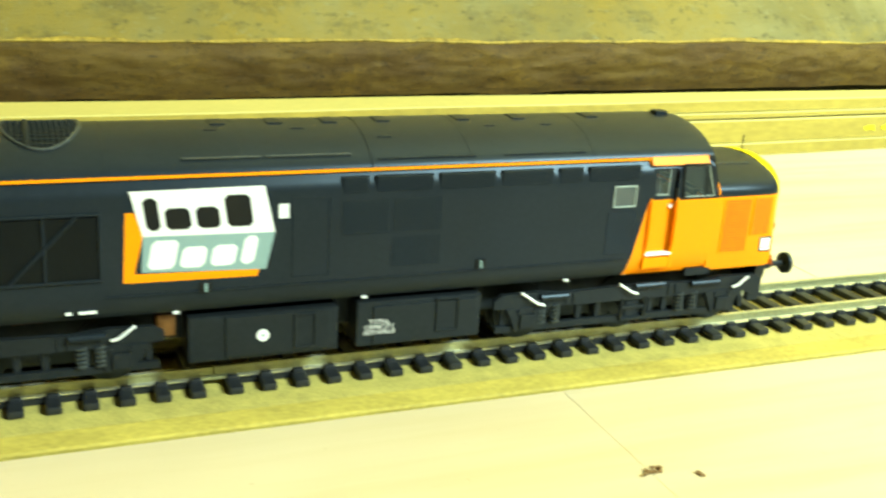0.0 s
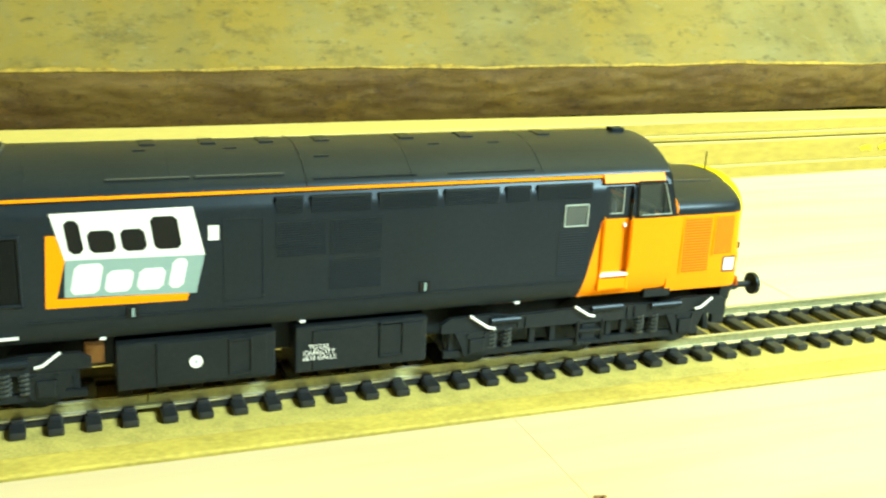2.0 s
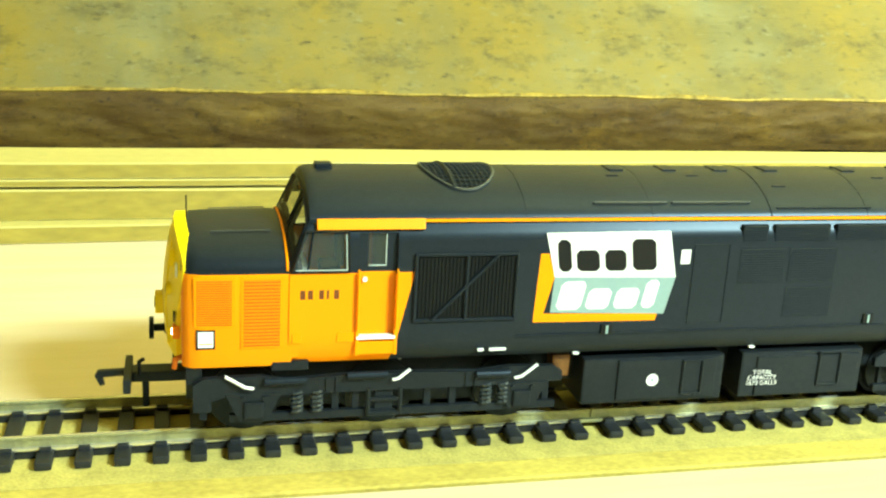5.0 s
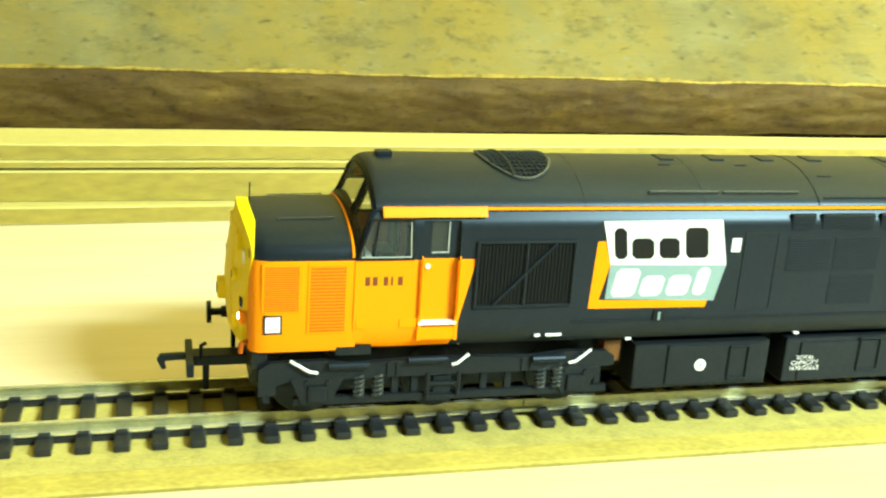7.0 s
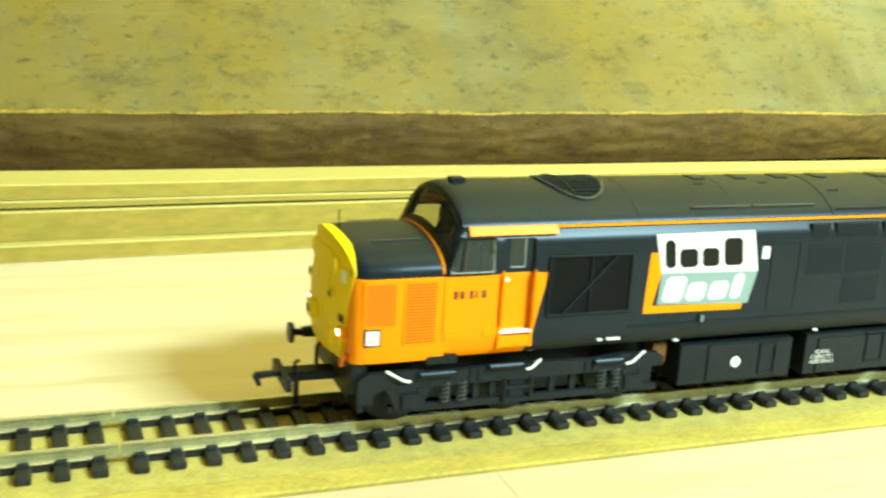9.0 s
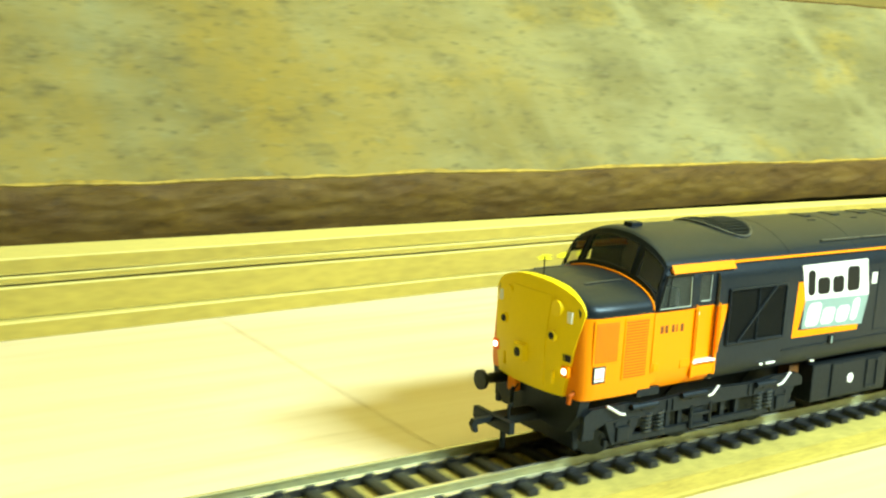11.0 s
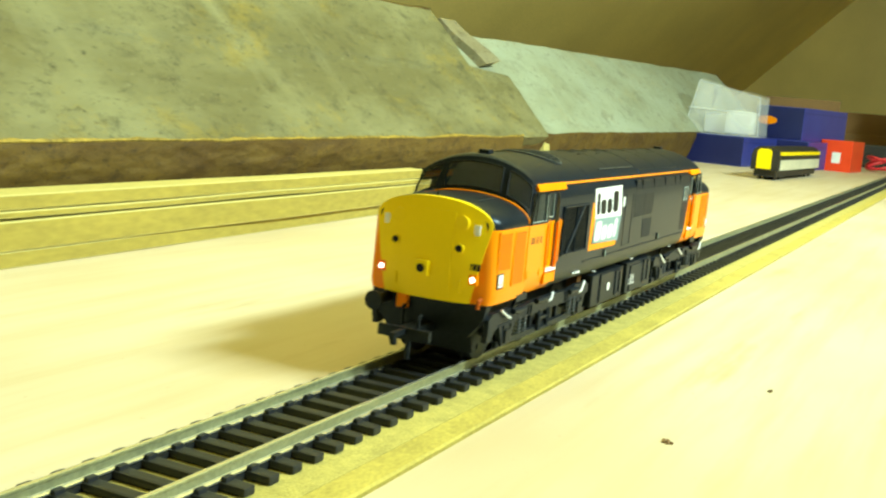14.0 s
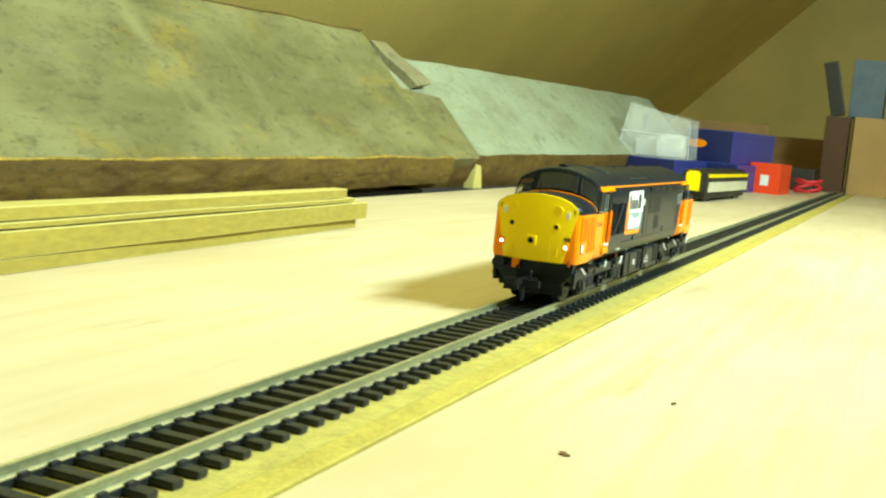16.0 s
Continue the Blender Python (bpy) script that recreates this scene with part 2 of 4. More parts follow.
def rod(p, q, r, seg=12, r2=None, bm=None):
    bm = bm or bmesh.new()
    p, q = Vector(p), Vector(q)
    m = Matrix.Translation((p + q) / 2) @ (q - p).to_track_quat("Z", "Y").to_matrix().to_4x4()
    bmesh.ops.create_cone(bm, cap_ends=True, segments=seg, radius1=r, radius2=r if r2 is None else r2, depth=(q - p).length, matrix=m)
    return bm


def bent(points, r, seg=8):
    bm = bmesh.new()
    for p, q in zip(points, points[1:]):
        rod(p, q, r, seg, bm=bm)
    for p in points[1:-1]:
        bmesh.ops.create_uvsphere(bm, u_segments=seg, v_segments=6, radius=r, matrix=Matrix.Translation(p))
    return bm


def tube(points, r, seg=8):
    """One continuous round skin along the points."""
    pts = [Vector(p) for p in points]
    rings = []
    for i, p in enumerate(pts):
        way = (pts[min(i + 1, len(pts) - 1)] - pts[max(i - 1, 0)]).normalized()
        side = way.cross(Vector((0, 0, 1))).normalized()
        up = side.cross(way)
        rings.append([p + r * (math.cos(a) * side + math.sin(a) * up) for a in [2 * math.pi * k / seg for k in range(seg)]])
    return loft(rings)


def prism(pts, axis, a, b, bevel=0.0):
    """A flat outline drawn in the two other axes, pulled from a to b along axis."""
    bm = bmesh.new()

    def at(u, v, w):
        return {"x": (w, u, v), "y": (u, w, v), "z": (u, v, w)}[axis]

    lo = [bm.verts.new(at(u, v, a)) for u, v in pts]
    hi = [bm.verts.new(at(u, v, b)) for u, v in pts]
    bm.faces.new(lo)
    bm.faces.new(hi)
    for i in range(len(pts)):
        j = (i + 1) % len(pts)
        bm.faces.new((lo[i], lo[j], hi[j], hi[i]))
    if bevel:
        bmesh.ops.bevel(bm, geom=list(bm.edges), offset=bevel, segments=2, profile=0.7, affect="EDGES")
    return bm


def loft(sections, caps=True, skip=lambda k, i: False):
    """A skin over the sections; skip(k, i) leaves out face i behind section k."""
    bm = bmesh.new()
    rows = [[bm.verts.new(p) for p in s] for s in sections]
    n = len(rows[0])
    for k, (a, b) in enumerate(zip(rows, rows[1:])):
        for i in range(n):
            j = (i + 1) % n
            if not skip(k, i):
                bm.faces.new((a[i], a[j], b[j], b[i]))
    if caps:
        bm.faces.new(rows[0])
        bm.faces.new(rows[-1])
    return bm


def sheet(fn, nu, nv, thick=None):
    """A patch fn(u, v) over the unit square; thick: a vector that gives it depth."""
    bm = bmesh.new()
    g = [[bm.verts.new(fn(i / nu, j / nv)) for j in range(nv + 1)] for i in range(nu + 1)]
    fs = [bm.faces.new((g[i][j], g[i + 1][j], g[i + 1][j + 1], g[i][j + 1])) for i in range(nu) for j in range(nv)]
    if thick:
        r = bmesh.ops.extrude_face_region(bm, geom=fs)
        bmesh.ops.translate(bm, vec=thick, verts=[v for v in r["geom"] if isinstance(v, bmesh.types.BMVert)])
    return bm


def empty(name, m, label, category, group=""):
    ob = new(name)
    ob.empty_display_size = 0.02
    ob.matrix_world = m
    return tagged(ob, label, category, group)


def lettering(name, text, size, m, material, parent):
    """Flat printed letters, a hair thick; size in millimetres."""
    cu = bpy.data.curves.new(name, "FONT")
    cu.body, cu.size, cu.extrude, cu.align_x, cu.space_line = text, size, 0.02, "CENTER", 0.85
    tmp = bpy.data.objects.new(name, cu)
    scene.collection.objects.link(tmp)
    bpy.context.view_layer.update()
    me = bpy.data.meshes.new_from_object(tmp.evaluated_get(bpy.context.evaluated_depsgraph_get()))
    bpy.data.objects.remove(tmp)
    me.transform(Matrix.Diagonal((MM, MM, MM, 1)) @ m)
    me.materials.clear()
    me.materials.append(material)
    ob = new(name, me)
    ob.parent = parent
    return ob


# ---- the place ----
LIFT = 0.8


def board_piece(name, x0, x1, y0, y1, label):
    bm = box(x0, x1, y0, y1, -18, 0, 0.06)
    return tagged(part(name, bm, m_board), label, "board", kind="structure")


board_piece("baseboard_1", -900, 50.95, -420, -28.3, "pale plywood baseboard sheet with faint grain")
board_piece("baseboard_2", 51.05, 3050, -420, -28.3, "pale plywood baseboard sheet with specks")
def back_board(name, x0, x1, label):
    """A sheet whose far edge runs at a slight angle; behind it there is a dark gap."""
    bm = prism([(x0, 16.5), (x1, 16.5), (x1, 278.7 + 0.03 * x1), (x0, 278.7 + 0.03 * x0)], "z", -18, 0)
    return tagged(part(name, bm, m_board), label, "board", kind="structure")


back_board("baseboard_3", -900, 166.0, "pale plywood baseboard sheet beyond the track")
back_board("baseboard_4", 166.4, 3050, "pale plywood baseboard sheet running under the boxes")


def cork_strip():
    """A thin cork underlay with a paler sloped shoulder."""
    prof = [(-21.6, -4.0), (-21.6, 0.60 + LIFT), (15.6, 0.62 + LIFT), (16.2, 0.02), (16.2, -4.0)]
    ob = part("cork_underlay", prism(prof, "x", -880, 2440), m_strip)
    part("shoulder", prism([(-27.7, -4.0), (-27.7, 0.10 + LIFT / 3), (-27.2, 0.35 + LIFT / 2), (-21.7, 0.55 + LIFT), (-21.7, -4.0)], "x", -880, 2440), m_shoulder, ob, "smoother golden edge of the strip")
    part("substrate", box(-890, 3045, -40, 30, -17.5, -4.2), m_board, ob)
    tagged(ob, "thin grainy yellow-brown cork strip under the model track", "underlay", kind="structure")


cork_strip()

RAIL_PROFILE = [(-0.95, 2.3), (0.95, 2.3), (0.95, 2.55), (0.3, 2.8), (0.25, 4.2), (0.55, 4.45), (0.55, 4.9), (0.42, 4.98), (-0.42, 4.98), (-0.55, 4.9), (-0.55, 4.45), (-0.25, 4.2), (-0.3, 2.8), (-0.95, 2.55)]
PITCH = 7.15


def rail_length(x0, x1):
    """One length of track: two rails on its sleepers, joined by webs under the rails."""
    track = empty("track_length", pose(0, 0, LIFT * MM), "straight model railway track, nickel silver rails on black plastic sleepers", "model track", "lengths of track")
    for y in (-8.55, 8.55):
        part("rail", prism([(y + u, v) for u, v in RAIL_PROFILE], "x", x0 + 0.15, x1 - 0.15), m_rail, track)
        part("rail_head", prism([(y - 0.44, 4.9), (y + 0.44, 4.9), (y + 0.40, 5.0), (y - 0.40, 5.0)], "x", x0 + 0.16, x1 - 0.16), m_railtop, track, "bright rubbed running surface")
        part("rail_foot", prism([(y + u, v) for u, v in ((-1.0, 2.28), (1.0, 2.28), (1.0, 2.6), (0.34, 2.95), (-0.34, 2.95), (-1.0, 2.6))], "x", x0 + 0.16, x1 - 0.16), m_railtop, track, "foot of the rail, painted bright where it catches light")
        part("web", box(x0 + 3, x1 - 3, y - 1.0, y + 1.0, 0.7, 1.9), m_sleeper, track)
        part("rail_joiner", box(x1 - 4, x1 + 4, y - 1.2, y + 1.2, 2.25, 2.95, 0.15), m_rail, track, "folded metal rail joiner")
    return track


def sleeper_mesh():
    bm = box(-1.6, 1.6, -14.9, 14.9, 0.62, 2.35, 0.6)
    for y in (-8.55, 8.55):
        for d in (-1.5, 1.5):
            box(-1.15, 1.15, y + d - 0.6, y + d + 0.6, 2.1, 3.15, 0.3, bm)
    bmesh.ops.scale(bm, vec=(MM, MM, MM), verts=bm.verts)
    me = bpy.data.meshes.new("sleeper")
    bm.to_mesh(me)
    bm.free()
    me.materials.append(m_sleeper)
    return me


SLEEPER = sleeper_mesh()
JOINT = -24.2


def lay_track():
    edges = [JOINT - 670.0 - 0.0, JOINT, JOINT + 672.0, JOINT + 1344.0, JOINT + 2016.0, 2440.0]
    for a, b in zip(edges, edges[1:]):
        track = rail_length(a, b)
        n = int((b - a - 7.9) // PITCH) + 1
        step = (b - a - 7.9) / max(1, n - 1) if n > 1 else PITCH
        for k in range(n):
            s = new("sleeper", SLEEPER)
            s.parent = track
            s.location = ((a + 3.95 + k * step) * MM, 0, 0)


lay_track()


# the stacked fibreboard strips
def strip_board(x1, depth, z0, z1, dy, dx0=-700.0, label="", skew=0.0, taper=0.0, sag=0.0):

    def edge(x):
        return dy + skew * (x - 500) + 0.7 * noise.noise((x * 0.01, z0, 3.0)) + 0.25 * noise.noise((x * 0.06, z0, 9.0))

    secs = []
    n = 60
    for i in range(n + 1):
        x = dx0 + (x1 - dx0) * i / n
        e = edge(x)
        w = 0.25 * noise.noise((x * 0.012, z0 * 3, 1.0))
        droop = sag * max(0.0, (x - 250) / 500)
        secs.append([(x, e + 0.3, z0 + w), (x, e, z0 + 0.4 + w), (x, e, z1 - 0.4 + w - droop), (x, e + 0.35, z1 + w - droop), (x, e + depth - taper * (x + 140), z1 + w), (x, e + depth - taper * (x + 140), z0 + w)])
    ob = empty("fibreboard_strip", pose(0, 0.159, 0, 0, 0, 2.1), label, "wood strip", "stacked fibreboard strips")
    bm = loft(secs)
    part("board", bm, m_mdf, ob)
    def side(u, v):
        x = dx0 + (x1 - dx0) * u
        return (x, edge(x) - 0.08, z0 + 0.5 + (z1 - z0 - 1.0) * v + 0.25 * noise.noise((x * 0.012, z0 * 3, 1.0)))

    part("sawn_edge", sheet(side, n, 1, (0, 0.06, 0)), m_mdfside, ob, "rough sawn long edge, darkened as the less lit side")
    return ob


strip_board(733, 24, 0.05, 5.9, 1.0, sag=0.9, label="pale fibreboard strip lying flat on the baseboard", skew=0.012)
strip_board(738, 25, 6.0, 16.3, -0.5, label="thick yellow fibreboard strip with paint dabs")
strip_board(722, 24, 17.2, 19.6, 0.2, label="thin fibreboard strip between thicker ones", taper=0.018)
strip_board(711, 26, 19.85, 25.2, 0.6, label="thick pale fibreboard strip on top of the stack", taper=0.02)
for k, x in enumerate((319, 330, 341, 352)):
    ob = part("paint_dab", sheet(lambda u, v: (x - 3.0 + 6.0 * u + 0.8 * math.sin(7 * v + k), 159.0 - 0.95 + 0.0367 * x, 9.3 + 0.2 * k + 2.2 * v + 0.6 * math.sin(3 * u)), 6, 3, (0, 0.25, 0)), mat("bright_yellow_paint_dab", (0.85, 0.75, 0.01), 0.5, bump=0))
    tagged(ob, "bright yellow paint dab on the fibreboard edge", "paint mark", "paint dabs")


# the old planks that lean back behind the stack
def plank_front(x):
    return 372.0 - 0.05 * x, 18.6 + 0.0145 * x


def plank(name, x0, x1, height, ends, material, edge_material, back, label, seed, lift=0.0):
    """A waney-edged plank that leans back: its face, its dark lower edge and its thickness."""
    ob = empty(name, pose(0, 0, 0), label, "plank")
    n = 240

    def foot(x):
        y, z = plank_front(x)
        w = 1.6 * noise.noise((x * 0.012, seed, 0)) + 0.8 * noise.noise((x * 0.05, seed, 4))
        return y + back, z + w + lift

    def face(u, v):
        x = x0 + (x1 - x0) * u
        y, z = foot(x)
        h = height(x)
        xx = x + ends(v) * u
        r = 0.9 * noise.noise((x * 0.02, v * 6, seed)) + 0.5 * noise.noise((x * 0.004, v * 30, seed))
        return (xx, y + v * h + r, z + v * h * 0.98 - r * 0.5)

    part("face", sheet(face, n, 24, (0, 14, -12)), material, ob, smooth=True)

    def under(x):
        return 0.3 if back else min(8.0, 0.019 * x - 14.0) + 2.0 * noise.noise((x * 0.02, seed, 21))

    def lower(u, v):
        x = x0 + (x1 - x0) * u
        y, z = foot(x)
        lump = 1.4 * noise.noise((x * 0.03, v * 2.2, seed + 5)) + 0.9 * noise.noise((x * 0.07, v * 6, seed + 8)) + 0.7 * noise.noise((x * 0.25, v * 12, seed + 9))
        return (x, y + 0.2 - 1.5 * math.sin(math.pi * v) + (17.0 if back else 7.0) * (1 - v) ** 1.3 + lump * (1 - abs(2 * v - 1) ** 4), (z - 0.2) * v + under(x) * (1 - v))

    part("waney_edge", sheet(lower, 700, 20, (0, 12, 0)), edge_material, ob, "bark-covered lower edge, dark partly with painted shade", smooth=True)
    if edge_material is m_bark and back == 0.0:
        # Dark strip along the top, in place of the shaded gap before the lining.
        def crest(u, v):
            x, y, z = face(u, 1.0)
            return (x, y + 5.0 * v, z + 1.6 + 1.2 * noise.noise((x * 0.02, seed, 31)) - 1.5 * v)

        part("upper_edge", sheet(crest, 300, 2, (0, 1.0, -3.5)), edge_material, ob, "upper edge, darkened for the shaded gap behind it", smooth=True)

        def arris(u, v):
            x = x0 + (x1 - x0) * u
            y, z = foot(x)
            w = max(0.15, 1.3 + 1.6 * noise.noise((x * 0.02, seed, 11)) + 1.0 * noise.noise((x * 0.11, seed, 13)))
            return (x, y - 0.5 + v * w, z + 0.15 + v * w * 0.95 + 0.5 * math.sin(math.pi * v))

        part("worn_arris", sheet(arris, 500, 3, (0, 0.6, -0.8)), m_arris, ob, "golden worn front arris", smooth=True)
    return ob


plank("plank", -760, 1180, lambda x: 128.0, lambda v: 74.0 + 40 * v if v < 0.52 else 22.0 * (v - 0.52), m_plank, m_bark, 0.0, "old weathered green-grey plank with a dark bark edge, leaning back", 2.0)
plank("plank", 1090, 2300, lambda x: 104.0, lambda v: 0.0, m_plank2, m_bark, 12.0, "pale grey-green plank leaning back behind the old one", 7.0, 2.0)
def shard(u, v):
    x, w = 1188 + 34 * u + 30 * (1 - v) + 3 * math.sin(7 * v), 0.56 + 0.36 * v
    return (x, 370.0 - 0.05 * x + 128 * w, 20.6 + 0.0145 * x + 125.4 * w + 5 * u * (1 - v))


tagged(part("plank_shard", sheet(shard, 6, 8, (0, 13, -6)), m_shard), "broken grey shard at the stepped end of the old plank", "plank")
# Black sheet added under the plank to stand for the gap's shade.
tagged(part("gap_shade_sheet", sheet(lambda u, v: (-760 + 1900 * u, 386.0 - 0.05 * (-760 + 1900 * u), -60 + (54 + min(8.0, 0.019 * (-760 + 1900 * u) - 14.0)) * v), 40, 2, (0, 60, 0)), mat("gap_shade_black", (0.010, 0.007, 0.004), 0.95, spec=0.1)), "black sheet added for the shade in the gap behind the baseboard", "bearer", kind="structure")
tagged(part("wood_offcut", prism([(1262, 0.2), (1289, 0.2), (1281, 26), (1266, 28)], "y", 322, 334, 0.6), m_mdf), "small pale wooden offcut propped against the plank", "offcut")

# the sloping lining, the end wall and the floor of the loft, with unseen pale walls and ceiling
tagged(part("roof_lining", sheet(lambda u, v: (-1500 + 6100 * u, 1000 - 1500 * v, -60 + 1500 * v + 25 * math.sin(13.8 * u + 2 * v)), 90, 8, (0, 15, 15)), m_lining, smooth=True), "golden-brown hardboard lining of the sloping roof", "ceiling", kind="structure")
tagged(part("wall_far", box(4600, 4660, -2200, 1100, -900, 1600), m_lining), "golden-brown hardboard-lined end wall", "wall", kind="structure")
# Two walls and the ceiling are out of view, added pale to bounce light.
tagged(part("wall_back", box(-1560, -1500, -2200, 1100, -900, 1600), m_pale), "unseen pale wall added to bounce fill light", "wall", kind="structure")
tagged(part("wall_side", box(-1560, 4660, -2260, -2200, -900, 1600), m_pale), "unseen pale wall added to bounce fill light", "wall", kind="structure")
tagged(part("ceiling", box(-1560, 4660, -2260, -490, 1450, 1500), m_pale), "unseen pale ceiling added to bounce fill light", "ceiling", kind="structure")
tagged(part("floor", box(-1560, 4660, -2260, 1100, -900, -880), m_wall), "brown boarded loft floor", "floor", kind="structure")

# ---- the model locomotive ----
RAILTOP = 4.98


def roof_at(s, k=1.0, up=0.0):
    """The roof's outline from the gutter (s = 0) to the crown (s = 1): distance from the middle, and height."""
    y = math.cos(s * math.pi / 2)
    return (16.25 + up) * y, 45.8 + (6.5 * k + up) * (1 - y ** 2.05) ** 0.78


def body_section(x, k=1.0, dy=0.0):
    half = [(15.6, 17.0), (16.9, 18.6), (17.5, 21.7), (17.6, 23.2), (17.6, 36.0), (17.6, 41.4), (17.42, 42.3), (17.05, 43.15), (16.55, 43.95), (16.05, 44.75), (16.45, 45.0), (16.45, 45.72)]
    arch = [roof_at(i / 12, k) for i in range(13)]
    right = [(-y + dy, z) for y, z in half] + [(-y + dy, z) for y, z in arch]
    left = [(y - dy, z) for y, z in reversed(arch[:-1])] + [(y - dy, z) for y, z in reversed(half)]
    return [(x, y, z) for y, z in right + left]


def nose_arch(a, w, h):
    c, s = math.cos(a), math.sin(a)
    return (-w * math.copysign(abs(c) ** 0.94, c), 36.0 + h * max(0.0, s) ** 1.02)


def nose_section(x, w, h, wb):
    arch = [nose_arch(math.pi * i / 24, w, h) for i in range(25)]
    return [(x, -wb, 17.0), (x, -wb - 0.5, 19.0)] + [(x, y, z) for y, z in arch] + [(x, wb + 0.5, 19.0), (x, wb, 17.0)]


def front_x(y, z):
    """How far the curved yellow front stands out, as a distance from the middle of the locomotive."""
    return 111.5 + 3.1 * (1 - (y / 15.0) ** 2) * (1 - 0.3 * ((z - 26) / 14) ** 2) - 0.03 * abs(z - 26) - 0.002 * (z - 26) ** 2


def cab_end(loco, sgn):
    """Nose, yellow front, windscreens and everything on one end. sgn: -1 the end with the coupling."""
    def X(d):
        return -d if sgn < 0 else d + 2.6

    secs = [nose_section(X(d), w, h, wb) for d, w, h, wb in ((90.8, 17.45, 6.35, 16.8), (93, 17.45, 6.35, 16.8), (100, 17.45, 6.25, 16.8), (107.5, 17.3, 6.05, 16.8), (109.4, 16.7, 6.0, 16.6), (110.6, 15.7, 5.75, 16.0), (111.2, 14.6, 5.4, 15.0))]
    nose = part("nose", loft(secs), m_livery, loco, "nose with orange sides and black top", smooth=True)
    skirt = [(15.6, 17.0), (16.9, 18.6), (17.5, 21.7), (17.6, 23.2), (17.6, 35.9)]
    part("cab_skirt", loft([[(X(d), -y, z) for y, z in skirt] + [(X(d), y, z) for y, z in reversed(skirt)] for d in (89.4, 91.4)]), m_livery, loco)
    # yellow front shell
    def fr(u, v):
        a = math.pi * u
        y, top = nose_arch(a, 15.9, 6.05)
        yb = -11.9 * math.cos(a)
        yy = y * v + (1 - v) * yb * 0.98
        z = 17.0 + (top - 17.0) * v
        return (X(front_x(yy, z)), yy, z)

    yellow = part("nose_front", sheet(fr, 48, 24, (-2.3 if sgn > 0 else 2.3, 0, 0)), m_yellow, loco, "yellow warning panel", smooth=True)

    def on_front(name, bm, m, label="", par=yellow):
        return part(name, bm, m, par, label, True)

    def fx(y, z, d):
        return X(front_x(y, z) + d)

    def door_pt(u, v):
        y, z = -6.9 + 13.8 * u, 17.6 + 21.4 * v
        return (fx(y, z, 0.22), y, z)

    on_front("front_door", sheet(door_pt, 10, 10, (sgn * -0.5, 0, 0)), m_yellow, "slightly raised centre door")
    on_front("headlight_box", box(*sorted((fx(0, 24.6, -0.5), fx(0, 24.6, 1.7))), -1.9, 1.9, 22.8, 26.6, 0.3), m_yellow, "square headlight box")
    on_front("headlight_lens", rod((fx(0, 24.6, 1.0), 0, 24.7), (fx(0, 24.6, 1.85), 0, 24.7), 1.05, 16), m_ink, "dark round headlight lens")
    for y in (-8.7, 8.7):
        on_front("disc", rod((fx(y, 36.6, -0.4), y, 36.5), (fx(y, 36.6, 0.5), y, 36.5), 1.75, 20), m_yellow, "round raised cover")
        on_front("socket_ring", rod((fx(y, 30.5, -0.4), y, 30.4), (fx(y, 30.5, 0.6), y, 30.4), 1.25, 16), m_yellow)
        on_front("socket", rod((fx(y, 30.5, 0.2), y, 30.4), (fx(y, 30.5, 0.7), y, 30.4), 0.85, 14), m_ink, "dark socket")
        on_front("lamp_iron", box(*sorted((fx(y, 20, -0.3), fx(y, 20, 0.7))), y - 1.1, y - 0.5, 19.6, 22.6, 0.1), m_yellow)
    for y in (-12.6, 12.6):
        # One housing is coloured by its lamp's red glow; the others stay orange.
        on_front("lamp_housing", box(*sorted((fx(y, 23, -0.8), fx(y, 23, 0.55))), y - 1.15, y + 1.15, 21.8, 24.3, 0.3), m_redglow if sgn < 0 and y > 0 else m_orange, "tail lamp housing")
        on_front("lamp_lens", rod((fx(y, 23, 0.2), y, 23.1), (fx(y, 23, 0.75), y, 23.1), 0.66, 16), m_lamp if sgn < 0 else m_white, "lit round lamp")
        yl = y * 0.98
        on_front("label_plate", box(*sorted((fx(yl, 35.0, -0.2), fx(yl, 35.0, 0.25))), yl - 0.75, yl + 0.75, 33.8, 36.3, 0.05), m_white, "small white data label")
    for i in range(3):
        on_front("digit_bar", box(*sorted((fx(-12.6, 26, -0.1), fx(-12.6, 26, 0.28))), -14.1 + i * 1.05, -13.4 + i * 1.05, 25.4, 26.9), m_ink)
    # cab front with three windscreens
    def cabf(u, v, out=0.0):
        a = math.pi * u
        by, bz = nose_arch(a, 17.35, 6.3)
        ty, tz = roof_at(1 - abs(1 - 2 * u), 0.86)
        ty = -ty if u < 0.5 else ty
        bx = 91.4 + 0.2 * math.sin(a)
        tx = 87.7 if sgn < 0 else 89.5
        return (X(bx + (tx - bx) * v + out), by + (ty - by) * v, bz + (tz - bz) * v - 0.02)

    panes = ((0.06, 0.305), (0.345, 0.655), (0.695, 0.94))
    cols = sorted({i / 20 for i in range(21)} | {e for pane in panes for e in pane})
    cut = bmesh.new()
    rows = [[cut.verts.new(cabf(u, v)) for v in (0.0, 0.16, 0.38, 0.62, 0.84, 1.0)] for u in cols]
    skin = []
    for i in range(len(cols) - 1):
        mid = (cols[i] + cols[i + 1]) / 2
        for j in range(5):
            if not (1 <= j <= 3 and any(a < mid < b for a, b in panes)):
                skin.append(cut.faces.new((rows[i][j], rows[i + 1][j], rows[i + 1][j + 1], rows[i][j + 1])))
    ext = bmesh.ops.extrude_face_region(cut, geom=skin)
